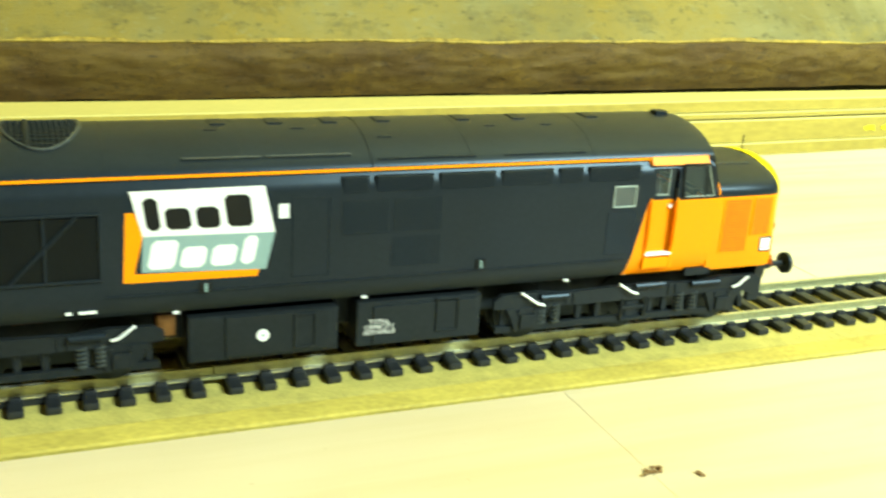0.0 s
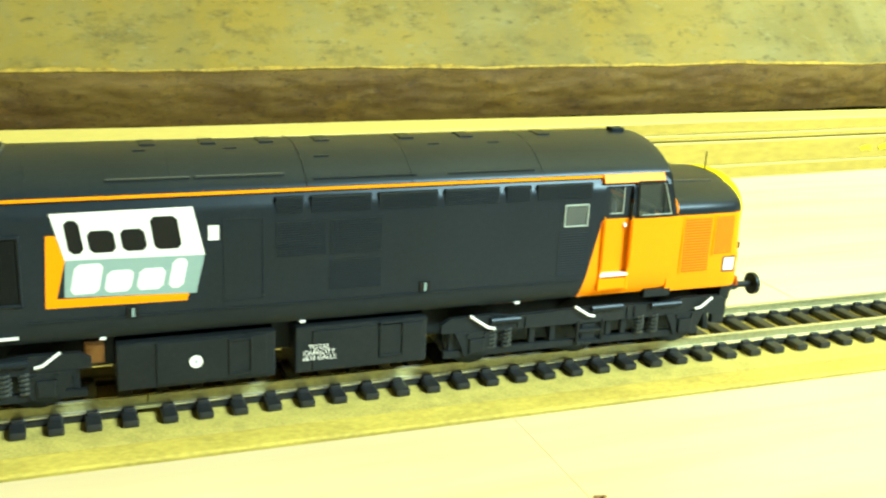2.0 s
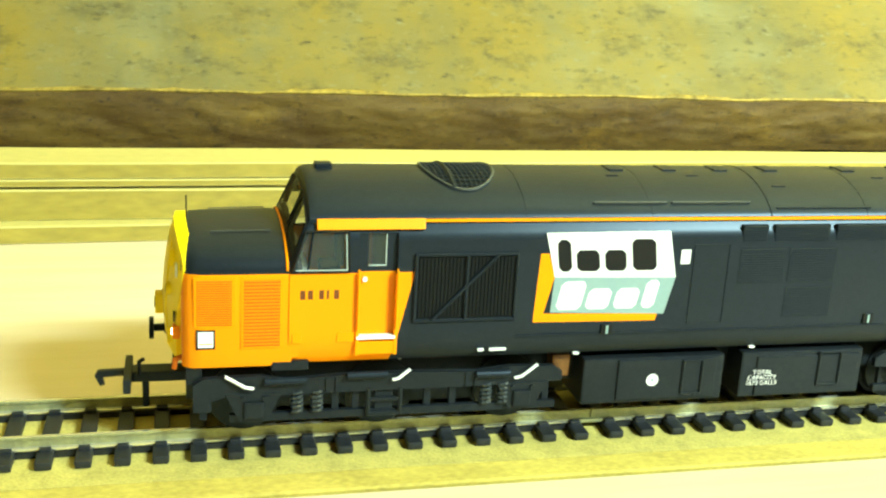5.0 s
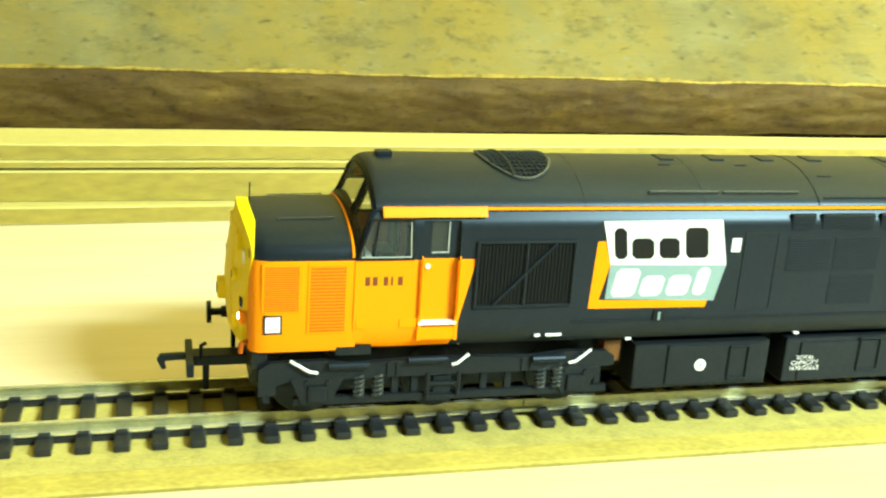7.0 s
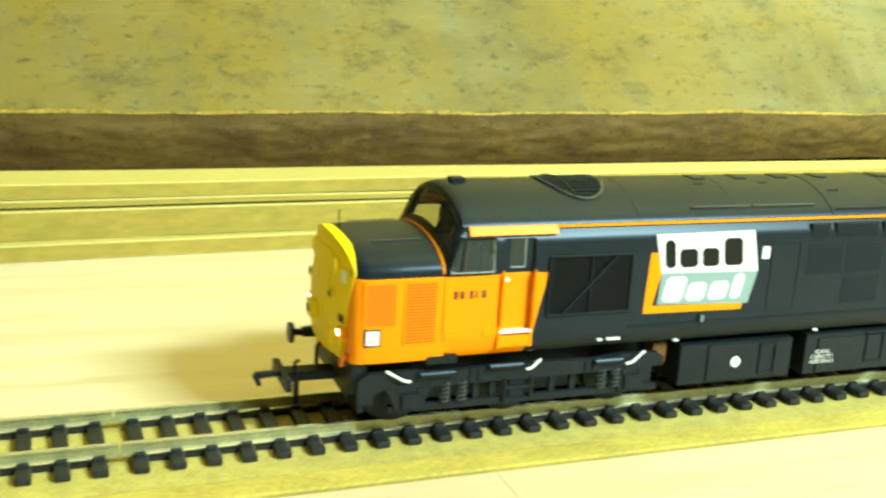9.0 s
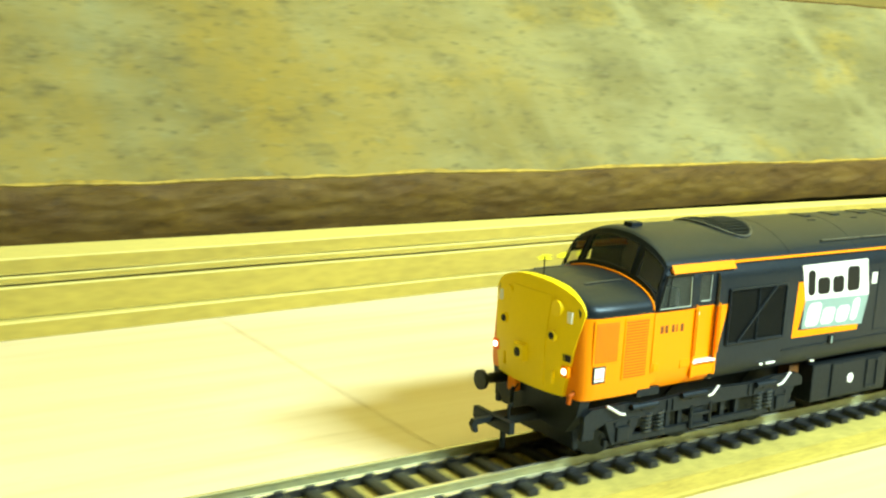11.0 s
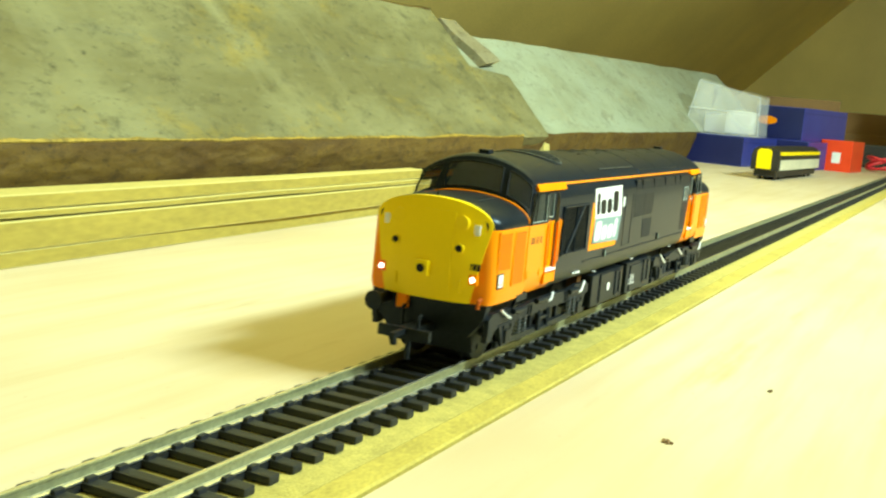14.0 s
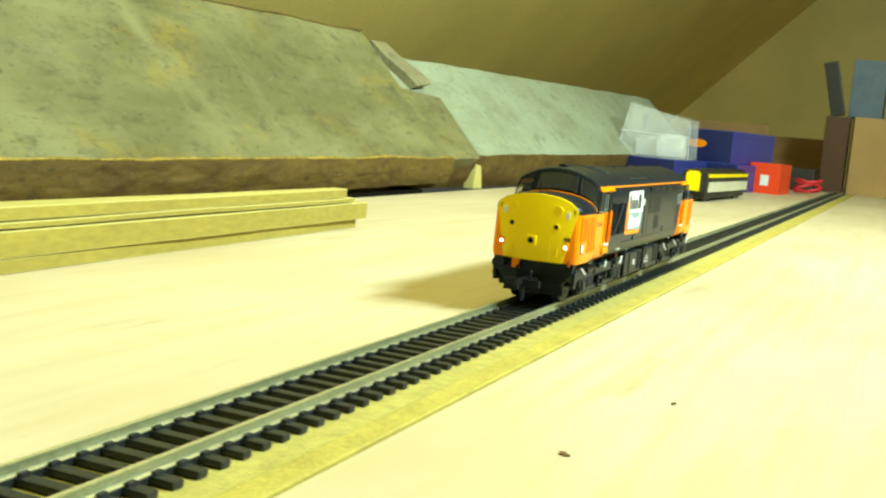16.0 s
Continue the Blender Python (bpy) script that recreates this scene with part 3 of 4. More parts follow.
    bmesh.ops.translate(cut, vec=(sgn * -0.8, 0, 0), verts=[v for v in ext["geom"] if isinstance(v, bmesh.types.BMVert)])
    screen = part("cab_front", cut, m_black, loco, "black windscreen surround", smooth=True)
    for u0, u1 in panes:
        part("windscreen", sheet(lambda u, v: cabf(u0 + (u1 - u0) * u, 0.16 + 0.68 * v, 0.18), 10, 4, (sgn * -0.12, 0, 0)), m_darkglass, screen, "dark glazed windscreen", smooth=True)
        fb = bmesh.new()
        rim = [cabf(u0 + (u1 - u0) * i / 8, 0.14, 0.1) for i in range(9)] + [cabf(u1, 0.86, 0.1)] + [cabf(u1 - (u1 - u0) * i / 8, 0.86, 0.1) for i in range(9)] + [cabf(u0, 0.14, 0.1)]
        for p, q in zip(rim, rim[1:]):
            if (Vector(p) - Vector(q)).length > 0.05:
                rod(p, q, 0.22, 6, bm=fb)
        part("screen_rim", fb, m_ink, screen)
    piping = [(X(91.8 + 0.2 * math.sin(math.pi * i / 30)), *[q + (0.12 if j == 1 else 0) for j, q in enumerate(nose_arch(math.pi * i / 30, 17.5, 6.35))]) for i in range(31)]
    part("piping", bent(piping, 0.26, 6), m_orange, loco, "orange piping round the cab base")
    part("aerial", rod((X(110.0), 0, 41.4), (X(110.0), 0, 46.4), 0.16, 6), m_ink, nose, "thin aerial")
    for y in (-9.0, 9.0):
        part("handrail", bent([(X(105.5), y, 40.8), (X(105.5), y, 41.55), (X(94.5), y, 41.75), (X(94.5), y, 40.6)], 0.13, 6), m_wire, nose, "thin low handrail")
    part("roof_horn", box(X(83.5) - 1.7, X(83.5) + 1.7, -1.5, 1.5, 51.9, 53.2, 0.4), m_black, loco, "black horn cover on the roof")
    # what shows through the cab windows
    desk = part("cab_desk", box(*sorted((X(91.0), X(87.0))), -15.5, 15.5, 31.0, 34.6, 0.4), m_wood_inside, loco, "pale grey-green driving desk")
    part("instrument_hood", box(*sorted((X(90.6), X(88.4))), -12.0, -4.0, 34.4, 36.2, 0.3), m_seat, desk)
    part("cab_floor", box(*sorted((X(91.0), X(69.6))), -15.5, 15.5, 23.0, 24.0), m_seat, loco)
    part("bulkhead", loft([[(X(d), y * 0.985, z - 0.25) for _, y, z in body_section(0)] for d in (69.6, 69.0)]), m_wood_inside, loco, "grey-green cab bulkhead")
    for y in (-8.5, 8.5):
        seat = part("cab_seat", box(*sorted((X(82.6), X(78.4))), y - 3.4, y + 3.4, 24.0, 30.0, 0.6), m_seat, loco, "dark driver's seat")
        part("seat_back", box(*sorted((X(79.2), X(77.8))), y - 3.2, y + 3.2, 29.6, 39.0, 0.6), m_seat, seat)
    # below the nose
    beam = part("buffer_beam", prism([(-16.0, 16.9), (16.0, 16.9), (15.2, 13.0), (11.5, 8.4), (-11.5, 8.4), (-15.2, 13.0)], "x", *sorted((X(107.5), X(110.5))), 0.3), m_chassis, loco, "black buffer beam")
    part("brake_pipe", bent([(X(111), 5.6, 15.0), (X(112.6), 5.6, 13.4), (X(112.6), 5.6, 8.0)], 0.5), m_chassis, beam)
    part("bracket", box(*sorted((X(110.4), X(112.2))), 5.2, 8.0, 13.2, 17.2, 0.3), m_orange, beam, "small orange pipe bracket")
    part("hose", bent([(X(111.0), -14.5, 18.6), (X(112.4), -14.5, 18.0), (X(112.6), -14.5, 16.2)], 0.55), m_slat, beam, "hose end in the shaded orange")
    part("plough", prism([(-11, 9.5), (11, 9.5), (12, 4.0), (-12, 4.0)], "x", *sorted((X(106.5), X(108.0))), 0.3), m_chassis, beam)
    y = 11.5 if sgn < 0 else -11.5
    buf = part("buffer", rod((X(110), y, 15.0), (X(114.8), y, 15.0), 1.45, 16, 1.2), m_chassis, loco, "black sprung buffer")
    part("buffer_head", rod((X(116.9 if sgn < 0 else 119.4), y, 15.0), (X(117.8 if sgn < 0 else 120.3), y, 15.0), 2.75 if sgn > 0 else 2.4, 24), m_chassis, buf, smooth=True)
    part("buffer_shank", rod((X(114), y, 15.0), (X(117 if sgn < 0 else 119.5), y, 15.0), 0.8, 12), m_chassis, buf)
    if sgn < 0:
        cp = part("coupling", box(-121, -106, -2.2, 2.2, 8.4, 10.6, 0.4), m_chassis, loco, "black tension-lock coupling")
        part("coupling_bar", box(-122.5, -121, -7.0, 7.0, 8.0, 10.8, 0.35), m_chassis, cp)
        part("hook", prism([(-121, 10.6), (-127.6, 10.4), (-128.2, 9.4), (-127.2, 7.3), (-126.3, 7.5), (-126.9, 9.3), (-121, 9.3)], "y", -0.7, 0.7, 0.15), m_chassis, cp)
        part("dropper", rod((-118.4, 0.5, 8.4), (-118.4, 0.5, 2.2), 0.7, 8), m_chassis, cp)
        part("loop", bent([(-119.5, -2.5, 10), (-119.5, -2.5, 13.0), (-118.5, -2.5, 13.6)], 0.4), m_chassis, cp)


def louvre(x0, x1, z0, z1, n, upright=False, depth=0.25, y=-17.6):
    """A frame of fine slats, as one relief."""
    bm = bmesh.new()
    for i in range(n):
        if upright:
            w = (x1 - x0) / n
            box(x0 + i * w + w * 0.2, x0 + i * w + w * 0.75, y - depth, y + 0.2, z0, z1, 0, bm)
        else:
            h = (z1 - z0) / n
            prof = [(z0 + i * h + h * 0.1, y + 0.1), (z0 + i * h + h * 0.35, y - depth), (z0 + i * h + h * 0.8, y + 0.05)]
            va = [bm.verts.new((x0, q, p)) for p, q in prof]
            vb = [bm.verts.new((x1, q, p)) for p, q in prof]
            bm.faces.new(va)
            bm.faces.new(vb)
            for k in range(3):
                j = (k + 1) % 3
                bm.faces.new((va[k], va[j], vb[j], vb[k]))
    return bm


def quad(pts, y0, y1):
    return prism(pts, "y", y0, y1)


def side_details(loco):
    Y = -17.6
    # cab doors and windows at both ends
    for s, xs in ((-1, (-78.4, -70.9)), (1, (75.3, 82.4))):
        a, b = xs
        c = (a + b) / 2
        leaf = box(a, b, Y + 0.9, Y + 1.4, 18.3, 36.4)
        for x0, x1, z0, z1 in ((a, c - 1.9, 36.4, 43.4), (c + 1.7, b, 36.4, 43.4), (c - 1.9, c + 1.7, 43.0, 43.4)):
            box(x0, x1, Y + 0.9, Y + 1.4, z0, z1, bm=leaf)
        door = part("cab_door", leaf, m_livery, loco, "recessed cab door with an orange lower half")
        for x in (a, b):
            part("door_pillar", box(x - 0.35, x + 0.35, Y - 0.35, Y + 0.3, 18.8, 35.2, 0.12), m_orange, door)
            part("handrail", bent([(x, Y - 0.2, 36.2), (x, Y - 0.75, 35.6), (x, Y - 0.75, 24.5), (x, Y - 0.2, 24.0)], 0.17, 6), m_orange, door, "thin door handrail")
        part("door_window", box(c - 1.9, c + 1.7, Y + 1.05, Y + 1.2, 36.4, 43.0), m_glass, door, "pale door window")
        part("door_window_rim", bent([(c + dx, Y + 0.85, z) for dx, z in ((1.5, 42.8), (1.5, 36.7), (-1.7, 36.7))], 0.16, 6), m_edge, door, "bright rim of the door window")
        part("door_lock", rod((a + 1.3 if s < 0 else b - 1.3, Y + 0.4, 34.0), (a + 1.3 if s < 0 else b - 1.3, Y + 1.0, 34.0), 0.5, 8), m_white, door, "small bright lock")
        part("kick_rail", box(a - 0.2, b - 0.1, Y - 0.6, Y + 1.0, 22.2, 22.8, 0.12), m_white, door, "white edge of the door step")
        part("door_step", box(a - 0.2, b - 0.3, Y - 0.25, Y + 1.0, 19.0, 21.6, 0.15), m_orange, door)
        if s < 0:
            win = [(-88.6, 43.6), (-91.0, 35.8), (-80.2, 35.8), (-80.6, 43.6)]
        else:
            win = [(83.4, 44.0), (83.9, 35.9), (93.0, 35.9), (90.6, 43.9)]
        cw = part("cab_window", quad(win, Y - 0.10, Y + 0.3), m_glass, loco, "side cab window of pale glazing")
        part("window_rim", bent([(x, Y - 0.14, z) for x, z in win + win[:1]], 0.28, 6), m_ink, cw)
        part("glazing_edge", bent([(x, Y - 0.30, z) for x, z in ((win[1][0] + 0.7, win[1][1] + 0.4), (win[2][0] - 0.5, win[2][1] + 0.4), (win[3][0] - 0.4, win[3][1] - 0.5))], 0.14, 6), m_edge, cw, "bright edge of the glazing")
        part("cab_window", quad(win, -Y - 0.3, -Y + 0.10), m_glass, loco, "side cab window of pale glazing")
        wx = (win[0][0] + win[1][0]) / 2 + (2.6 if s < 0 else 6.2)
        part("window_bar", bent([(wx + (-0.9 if s < 0 else 0.6), Y - 0.14, 35.9), (wx, Y - 0.14, 43.5)], 0.2, 6), m_ink, cw)
        if s < 0:
            gr = ((-108.9, -101.5, 25.2, 34.9), (-100.3, -92.6, 20.9, 34.9))
        else:
            gr = ((96.4, 104.6, 21.3, 35.2), (104.0 + 1.0, 111.0, 25.2, 35.2))
        for x0, x1, z0, z1 in gr:
            far = max(abs(x0), abs(x1)) > 108
            ys = [-17.50, -17.50]
            if far:
                ys[0 if s < 0 else 1] = -17.2
            slope = (ys[1] - ys[0]) / (x1 - x0)
            g = part("nose_grille", prism([(x0, ys[0] - 0.04), (x1, ys[1] - 0.04), (x1, ys[1] + 0.6), (x0, ys[0] + 0.6)], "z", z0, z1), m_orange, loco, "fine orange louvred grille")
            h = (z1 - z0 - 0.8) / 20
            bm, gaps = bmesh.new(), bmesh.new()
            for i in range(20):
                z = z0 + 0.4 + i * h
                for target, d0, d1, za, zb in ((bm, 0.16, 0.0, z + 0.42 * h, z + h), (gaps, 0.10, 0.0, z, z + 0.42 * h)):
                    vs = [target.verts.new((x, y - d, zz)) for zz, d in ((za, d0), (zb, d0 * 0.6)) for x, y in ((x0 + 0.5, ys[0] + slope * 0.5), (x1 - 0.5, ys[1] - slope * 0.5))]
                    back = [target.verts.new((v.co.x, v.co.y + d0 + 0.3, v.co.z)) for v in vs]
                    target.faces.new((vs[0], vs[1], vs[3], vs[2]))
                    target.faces.new((vs[0], vs[1], back[1], back[0]))
                    target.faces.new((vs[2], vs[3], back[3], back[2]))
            part("slats", bm, m_grille, g)
            part("slot_backing", gaps, m_slat, g, "strips painted as the shade between the slats")
        xq = -106.8 if s < 0 else 110.2
        sq = part("data_panel", box(xq - 1.75, xq + 1.75, Y + 0.2, Y + 0.9, 20.9, 24.7), m_ink, loco, "square white panel with a dark border")
        part("panel_face", box(xq - 1.4, xq + 1.4, Y + 0.14, Y + 0.5, 21.3, 24.4), m_white, sq)
        part("panel_bar", box(xq - 1.2, xq + 1.2, Y + 0.1, Y + 0.4, 21.9, 22.1), m_orange, sq)
        part("step_recess", box(-94.5 if s < 0 else 88.0, -87.5 if s < 0 else 95.0, Y + 0.6, Y + 2.5, 15.9, 17.8, 0.2), m_chassis, loco)
    for x0, x1 in ((-86.4, -65.8), (74.8, 90.4)):
        part("gutter_strip", prism([(Y + 0.05, 43.95), (Y + 1.0, 45.78), (Y + 1.8, 45.78), (Y + 1.8, 43.95)], "x", x0, x1, 0.1), m_orange, loco, "orange strip over the cab windows")
    for i, w in enumerate((1.2, 1.2, 1.1, 0.55, 1.2)):
        x = -89.4 + (i * 1.45 if i < 2 else 3.6 + (i - 2) * 1.4)
        part("digit_bar", box(x, x + w * 0.8, Y - 0.03, Y + 0.1, 30.4, 32.2), m_digit, loco)
    for x0, x1, z0 in ((-90.8, -89.0, 21.6), (-82.3, -78.9, 21.6)):
        part("hatch_cover", box(x0, x1, Y - 0.12, Y + 0.2, z0, z0 + 2.0, 0.1), m_orange, loco)
    # large radiator grille behind the first cab
    g = part("radiator_grille", box(-67.6, -47.0, Y - 0.1, Y + 0.4, 25.4, 39.1, 0.15), m_void, loco, "black radiator grille with a diagonal bar")
    part("slats", louvre(-66.8, -47.8, 26.3, 38.3, 26, True, 0.3), m_void, g)
    part("grille_frame", bent([(x, Y - 0.3, z) for x, z in ((-67.4, 25.6), (-67.4, 38.9), (-47.2, 38.9), (-47.2, 25.6), (-67.4, 25.6))], 0.35, 6), m_black, g)
    part("diagonal_bar", bent([(-63.9, Y - 0.5, 25.8), (-51.2, Y - 0.5, 38.8)], 0.35, 6), m_black, g)
    part("upright_bar", bent([(-57.3, Y - 0.45, 25.8), (-57.3, Y - 0.45, 38.8)], 0.3, 6), m_black, g)
    # printed panel with two lines of heavy letter blocks
    lg = part("printed_panel", quad([(-41.6, 43.0), (-15.4, 43.2), (-13.2, 33.4), (-39.2, 33.9)], Y - 0.07, Y + 0.05), m_white, loco, "white and grey-blue printed panel with an orange edge")
    part("lower_panel", quad([(-39.2, 33.9), (-13.2, 33.4), (-15.0, 25.6), (-39.6, 26.5)][::1], Y - 0.06, Y + 0.05), m_grey, lg)
    part("orange_edge", quad([(-42.4, 38.8), (-40.7, 38.8), (-39.2, 33.9), (-41.0, 26.3), (-16.4, 25.7), (-16.8, 24.2), (-43.1, 24.5)], Y - 0.03, Y + 0.05), m_orange, lg)

    def blocks(spec, z0, material, lean):
        for x, w, h in spec:
            r = 0.8
            pts = [(x + lean * q + p, z0 + q) for p, q in ((r, 0), (w - r, 0), (w, r), (w, h - r), (w - r, h), (r, h), (0, h - r), (0, r))]
            part("bar", prism(pts, "y", Y - 0.10, Y + 0.02), material, lg)

    blocks(((-38.4, 2.8, 6.6), (-34.6, 4.9, 4.4), (-28.6, 4.6, 4.4), (-22.7, 5.2, 6.6)), 35.0, m_ink, -0.14)
    blocks(((-38.6, 5.2, 5.9), (-32.4, 4.9, 4.3), (-26.4, 4.9, 4.3), (-20.4, 2.8, 5.9)), 27.0, m_white, 0.2)
    part("small_plate", box(-12.5, -10.4, Y - 0.06, Y + 0.1, 36.2, 39.2), m_white, loco, "small white plate")
    # louvres under the gutter and the panels of slats
    for x0, x1 in ((0.8, 6.4), (8.0, 20.7), (22.3, 35.2), (36.8, 49.3), (50.9, 56.7), (58.3, 71.8)):
        f = part("roof_louvre", box(x0, x1, Y - 0.02, Y + 0.9, 40.6, 44.2), m_black, loco, "row of fine dark louvres")
        part("slats", louvre(x0 + 0.2, x1 - 0.2, 40.8, 44.2, 7, depth=0.22), m_black, f)
    for x0, x1, z0, z1, n in ((0.6, 11.4, 31.6, 39.6, 15), (11.9, 23.3, 31.6, 39.6, 15), (11.9, 23.3, 23.9, 31.0, 14), (64.0, 72.0, 22.9, 33.6, 18)):
        f = part("side_grille", box(x0, x1, Y - 0.04, Y + 0.2, z0, z1, 0.04), m_black, loco, "fine black louvred side grille")
        part("slats", louvre(x0 + 0.3, x1 - 0.3, z0 + 0.3, z1 - 0.3, n, depth=0.2), m_black, f)
    w = part("small_window", box(65.3, 71.0, Y - 0.08, Y + 0.3, 34.6, 39.4, 0.5), m_pane, loco, "small square body-side window")
    part("window_rim", bent([(x, Y - 0.12, z) for x, z in ((65.3, 34.6), (65.3, 39.4), (71.0, 39.4), (71.0, 34.6), (65.3, 34.6))], 0.2, 6), m_edge, w)
    dr = part("body_door", bent([(x, Y - 0.02, z) for x, z in ((-9.6, 23.4), (-9.6, 40.2), (-1.8, 40.2), (-1.8, 23.4), (-9.6, 23.4))], 0.12, 5), m_black, loco, "outline of the engine room door")
    part("solebar", box(-46.5, 70.0, Y - 0.12, Y + 0.3, 21.5, 21.9, 0.05), m_black, loco)
    for x, z in ((-27.2, 22.6), (33.0, 23.2)):
        lug = part("lifting_lug", box(x - 1.2, x + 1.2, Y - 0.35, Y + 0.1, z - 1.1, z + 1.1, 0.1), m_ink, loco, "small lifting lug")
        part("lug_pin", box(x - 0.25, x + 0.25, Y - 0.5, Y, z - 0.9, z + 0.9), m_grey, lug)
    for x, w in ((-54.0, 1.2), (-51.6, 3.4)):
        part("text_bar", box(x, x + w, Y + 0.1, Y + 0.5, 18.7, 19.2), m_white, loco)
    for x in (-33.0, 6.6, 55.4):
        part("text_bar", box(x - 0.6, x + 0.6, Y + 0.5, Y + 1.1, 17.1, 17.5), m_white, loco)
    # roof
    roof = part("roof_panel", box(-45.6, -45.2, -1, 1, 52.15, 52.35), m_black, loco)

    def arch(a, up=0.0):
        y, z = roof_at(min(1.0, 1 - abs(1 - 2 * a / math.pi)), 1.0, up)
        return (-y if a < math.pi / 2 else y, z)

    for x in (-45.4, -19.0, 7.5, 30.0, 60.0):
        part("roof_seam", bent([(x, *arch(0.05 + (math.pi - 0.1) * i / 24, 0.0)) for i in range(25)], 0.14 if x == 7.5 else 0.07, 5), m_black, roof)
    for x0, x1 in ((-31.0, -15.6), (-14.2, 3.0)):
        part("roof_handrail", bent([(x0, *arch(0.52, -0.1)), (x0, *arch(0.54, 0.55)), (x1, *arch(0.54, 0.55)), (x1, *arch(0.52, -0.1))], 0.2, 6), m_wire, roof, "long roof handrail")
    for x, a, l in ((-24, 1.25, 2.5), (-6, 1.25, 2.5), (12, 0.95, 3.0), (38, 1.2, 2.5), (52, 1.2, 2.5), (20, 0.38, 22), (48, 0.38, 20)):
        y, z = arch(a, 0.05)
        part("roof_catch", box(x - l / 2, x + l / 2, y - 0.3, y + 0.3, z - 0.15, z + 0.1, 0.05), m_black, roof)
    for x in (-22, -10, 2, 14, 33, 47, 66):
        part("roof_boss", box(x - 1.6, x + 1.6, -2.5, 2.5, 51.9, 52.5, 0.25), m_black, roof)
    def on_roof(x, y, up):
        return (x, y, 45.8 + up + 6.5 * max(0.0, 1 - (abs(y) / 16.25) ** 2.05) ** 0.78)

    def disc_pt(u, v):
        a, r = 2 * math.pi * u, 0.02 + 0.98 * v
        return on_roof(-56.3 + 7.1 * r * math.cos(a), 10.8 * r * math.sin(a), 0.12)

    fan = part("roof_fan", sheet(disc_pt, 40, 5, (0, 0, -0.3)), m_void, roof, "round roof fan with a mesh grille", True)
    bm = bmesh.new()
    for i in range(-6, 7):
        for vert in (0, 1):
            w = math.sqrt(1 - (i / 6.6) ** 2)
            pts = [on_roof(-56.3 + 6.9 * i / 6.6, 10.5 * w * j / 8, 0.25) if vert else on_roof(-56.3 + 6.9 * w * j / 8, 10.5 * i / 6.6, 0.25) for j in range(-8, 9)]
            for p, q in zip(pts, pts[1:]):
                rod(p, q, 0.2, 5, bm=bm)
    part("fan_mesh", bm, m_black, fan)
    part("fan_bar", bent([on_roof(-59, -10.4 + 20.8 * i / 16, 0.35) for i in range(17)], 0.4, 6), m_black, fan)
    part("fan_ring", bent([on_roof(-56.3 + 7.3 * math.cos(i * math.pi / 20), 11.0 * math.sin(i * math.pi / 20), 0.2) for i in range(41)], 0.34, 6), m_wire, fan)


def tanks(loco):
    t1 = part("battery_box", box(-30.6, 1.2, -16.0, 16.0, 5.3, 15.4, 0.5), m_chassis, loco, "black battery box with a white dot")
    part("cover", box(-23.0, -0.6, -16.4, -15.6, 6.0, 15.0, 0.3), m_chassis, t1)
    part("recess_frame", bent([(x, -16.5, z) for x, z in ((-8.4, 7.0), (-8.4, 14.4), (-4.0, 14.4), (-4.0, 7.0), (-8.4, 7.0))], 0.3, 6), m_chassis, t1)
    part("white_dot", rod((-15.2, -16.55, 10.4), (-15.2, -16.2, 10.4), 1.35, 20), m_white, t1, "round white dot")
    part("dot_centre", rod((-15.2, -16.62, 10.4), (-15.2, -16.3, 10.4), 0.35, 10), m_grey, t1)
    t2 = part("fuel_tank", box(5.4, 34.6, -16.0, 16.0, 5.3, 15.6, 0.5), m_chassis, loco, "black fuel tank with white capacity lettering")
    part("cover", box(9.0, 33.6, -16.4, -15.6, 5.6, 14.6, 0.3), m_chassis, t2)
    part("recess_frame", bent([(x, -16.5, z) for x, z in ((23.8, 7.6), (23.8, 15.2), (28.9, 15.2), (28.9, 7.6), (23.8, 7.6))], 0.3, 6), m_chassis, t2)
    lettering("lettering", "TOTAL\nCAPACITY\n1670 GALLS", 1.45, pose(10.4, -16.45, 10.6, 90, 0, 0), m_white, t2)
    part("underframe", box(-108, 108, -9.5, 9.5, 8.5, 17.2, 0.5), m_chassis, loco, "black underframe")
    part("gear_housing", box(-36.4, -32.6, -13.0, -9.0, 10.6, 15.4, 0.3), m_brass, loco, "brown gear housing")
    part("wire_loom", box(52, 62, -12.5, -10.0, 15.6, 16.9, 0.3), m_brass, loco)
    part("wire_loom", box(-64, -58, -12.5, -10.0, 15.6, 16.9, 0.3), m_brass, loco)


def coil(x, y, z0, z1, r, turns=5):
    pts = [(x + r * math.cos(i * 0.7854), y + r * math.sin(i * 0.7854), z0 + (z1 - z0) * i / (turns * 8)) for i in range(turns * 8 + 1)]
    bm = bmesh.new()
    for p, q in zip(pts, pts[1:]):
        rod(p, q, 0.3, 5, bm=bm)
    return bm


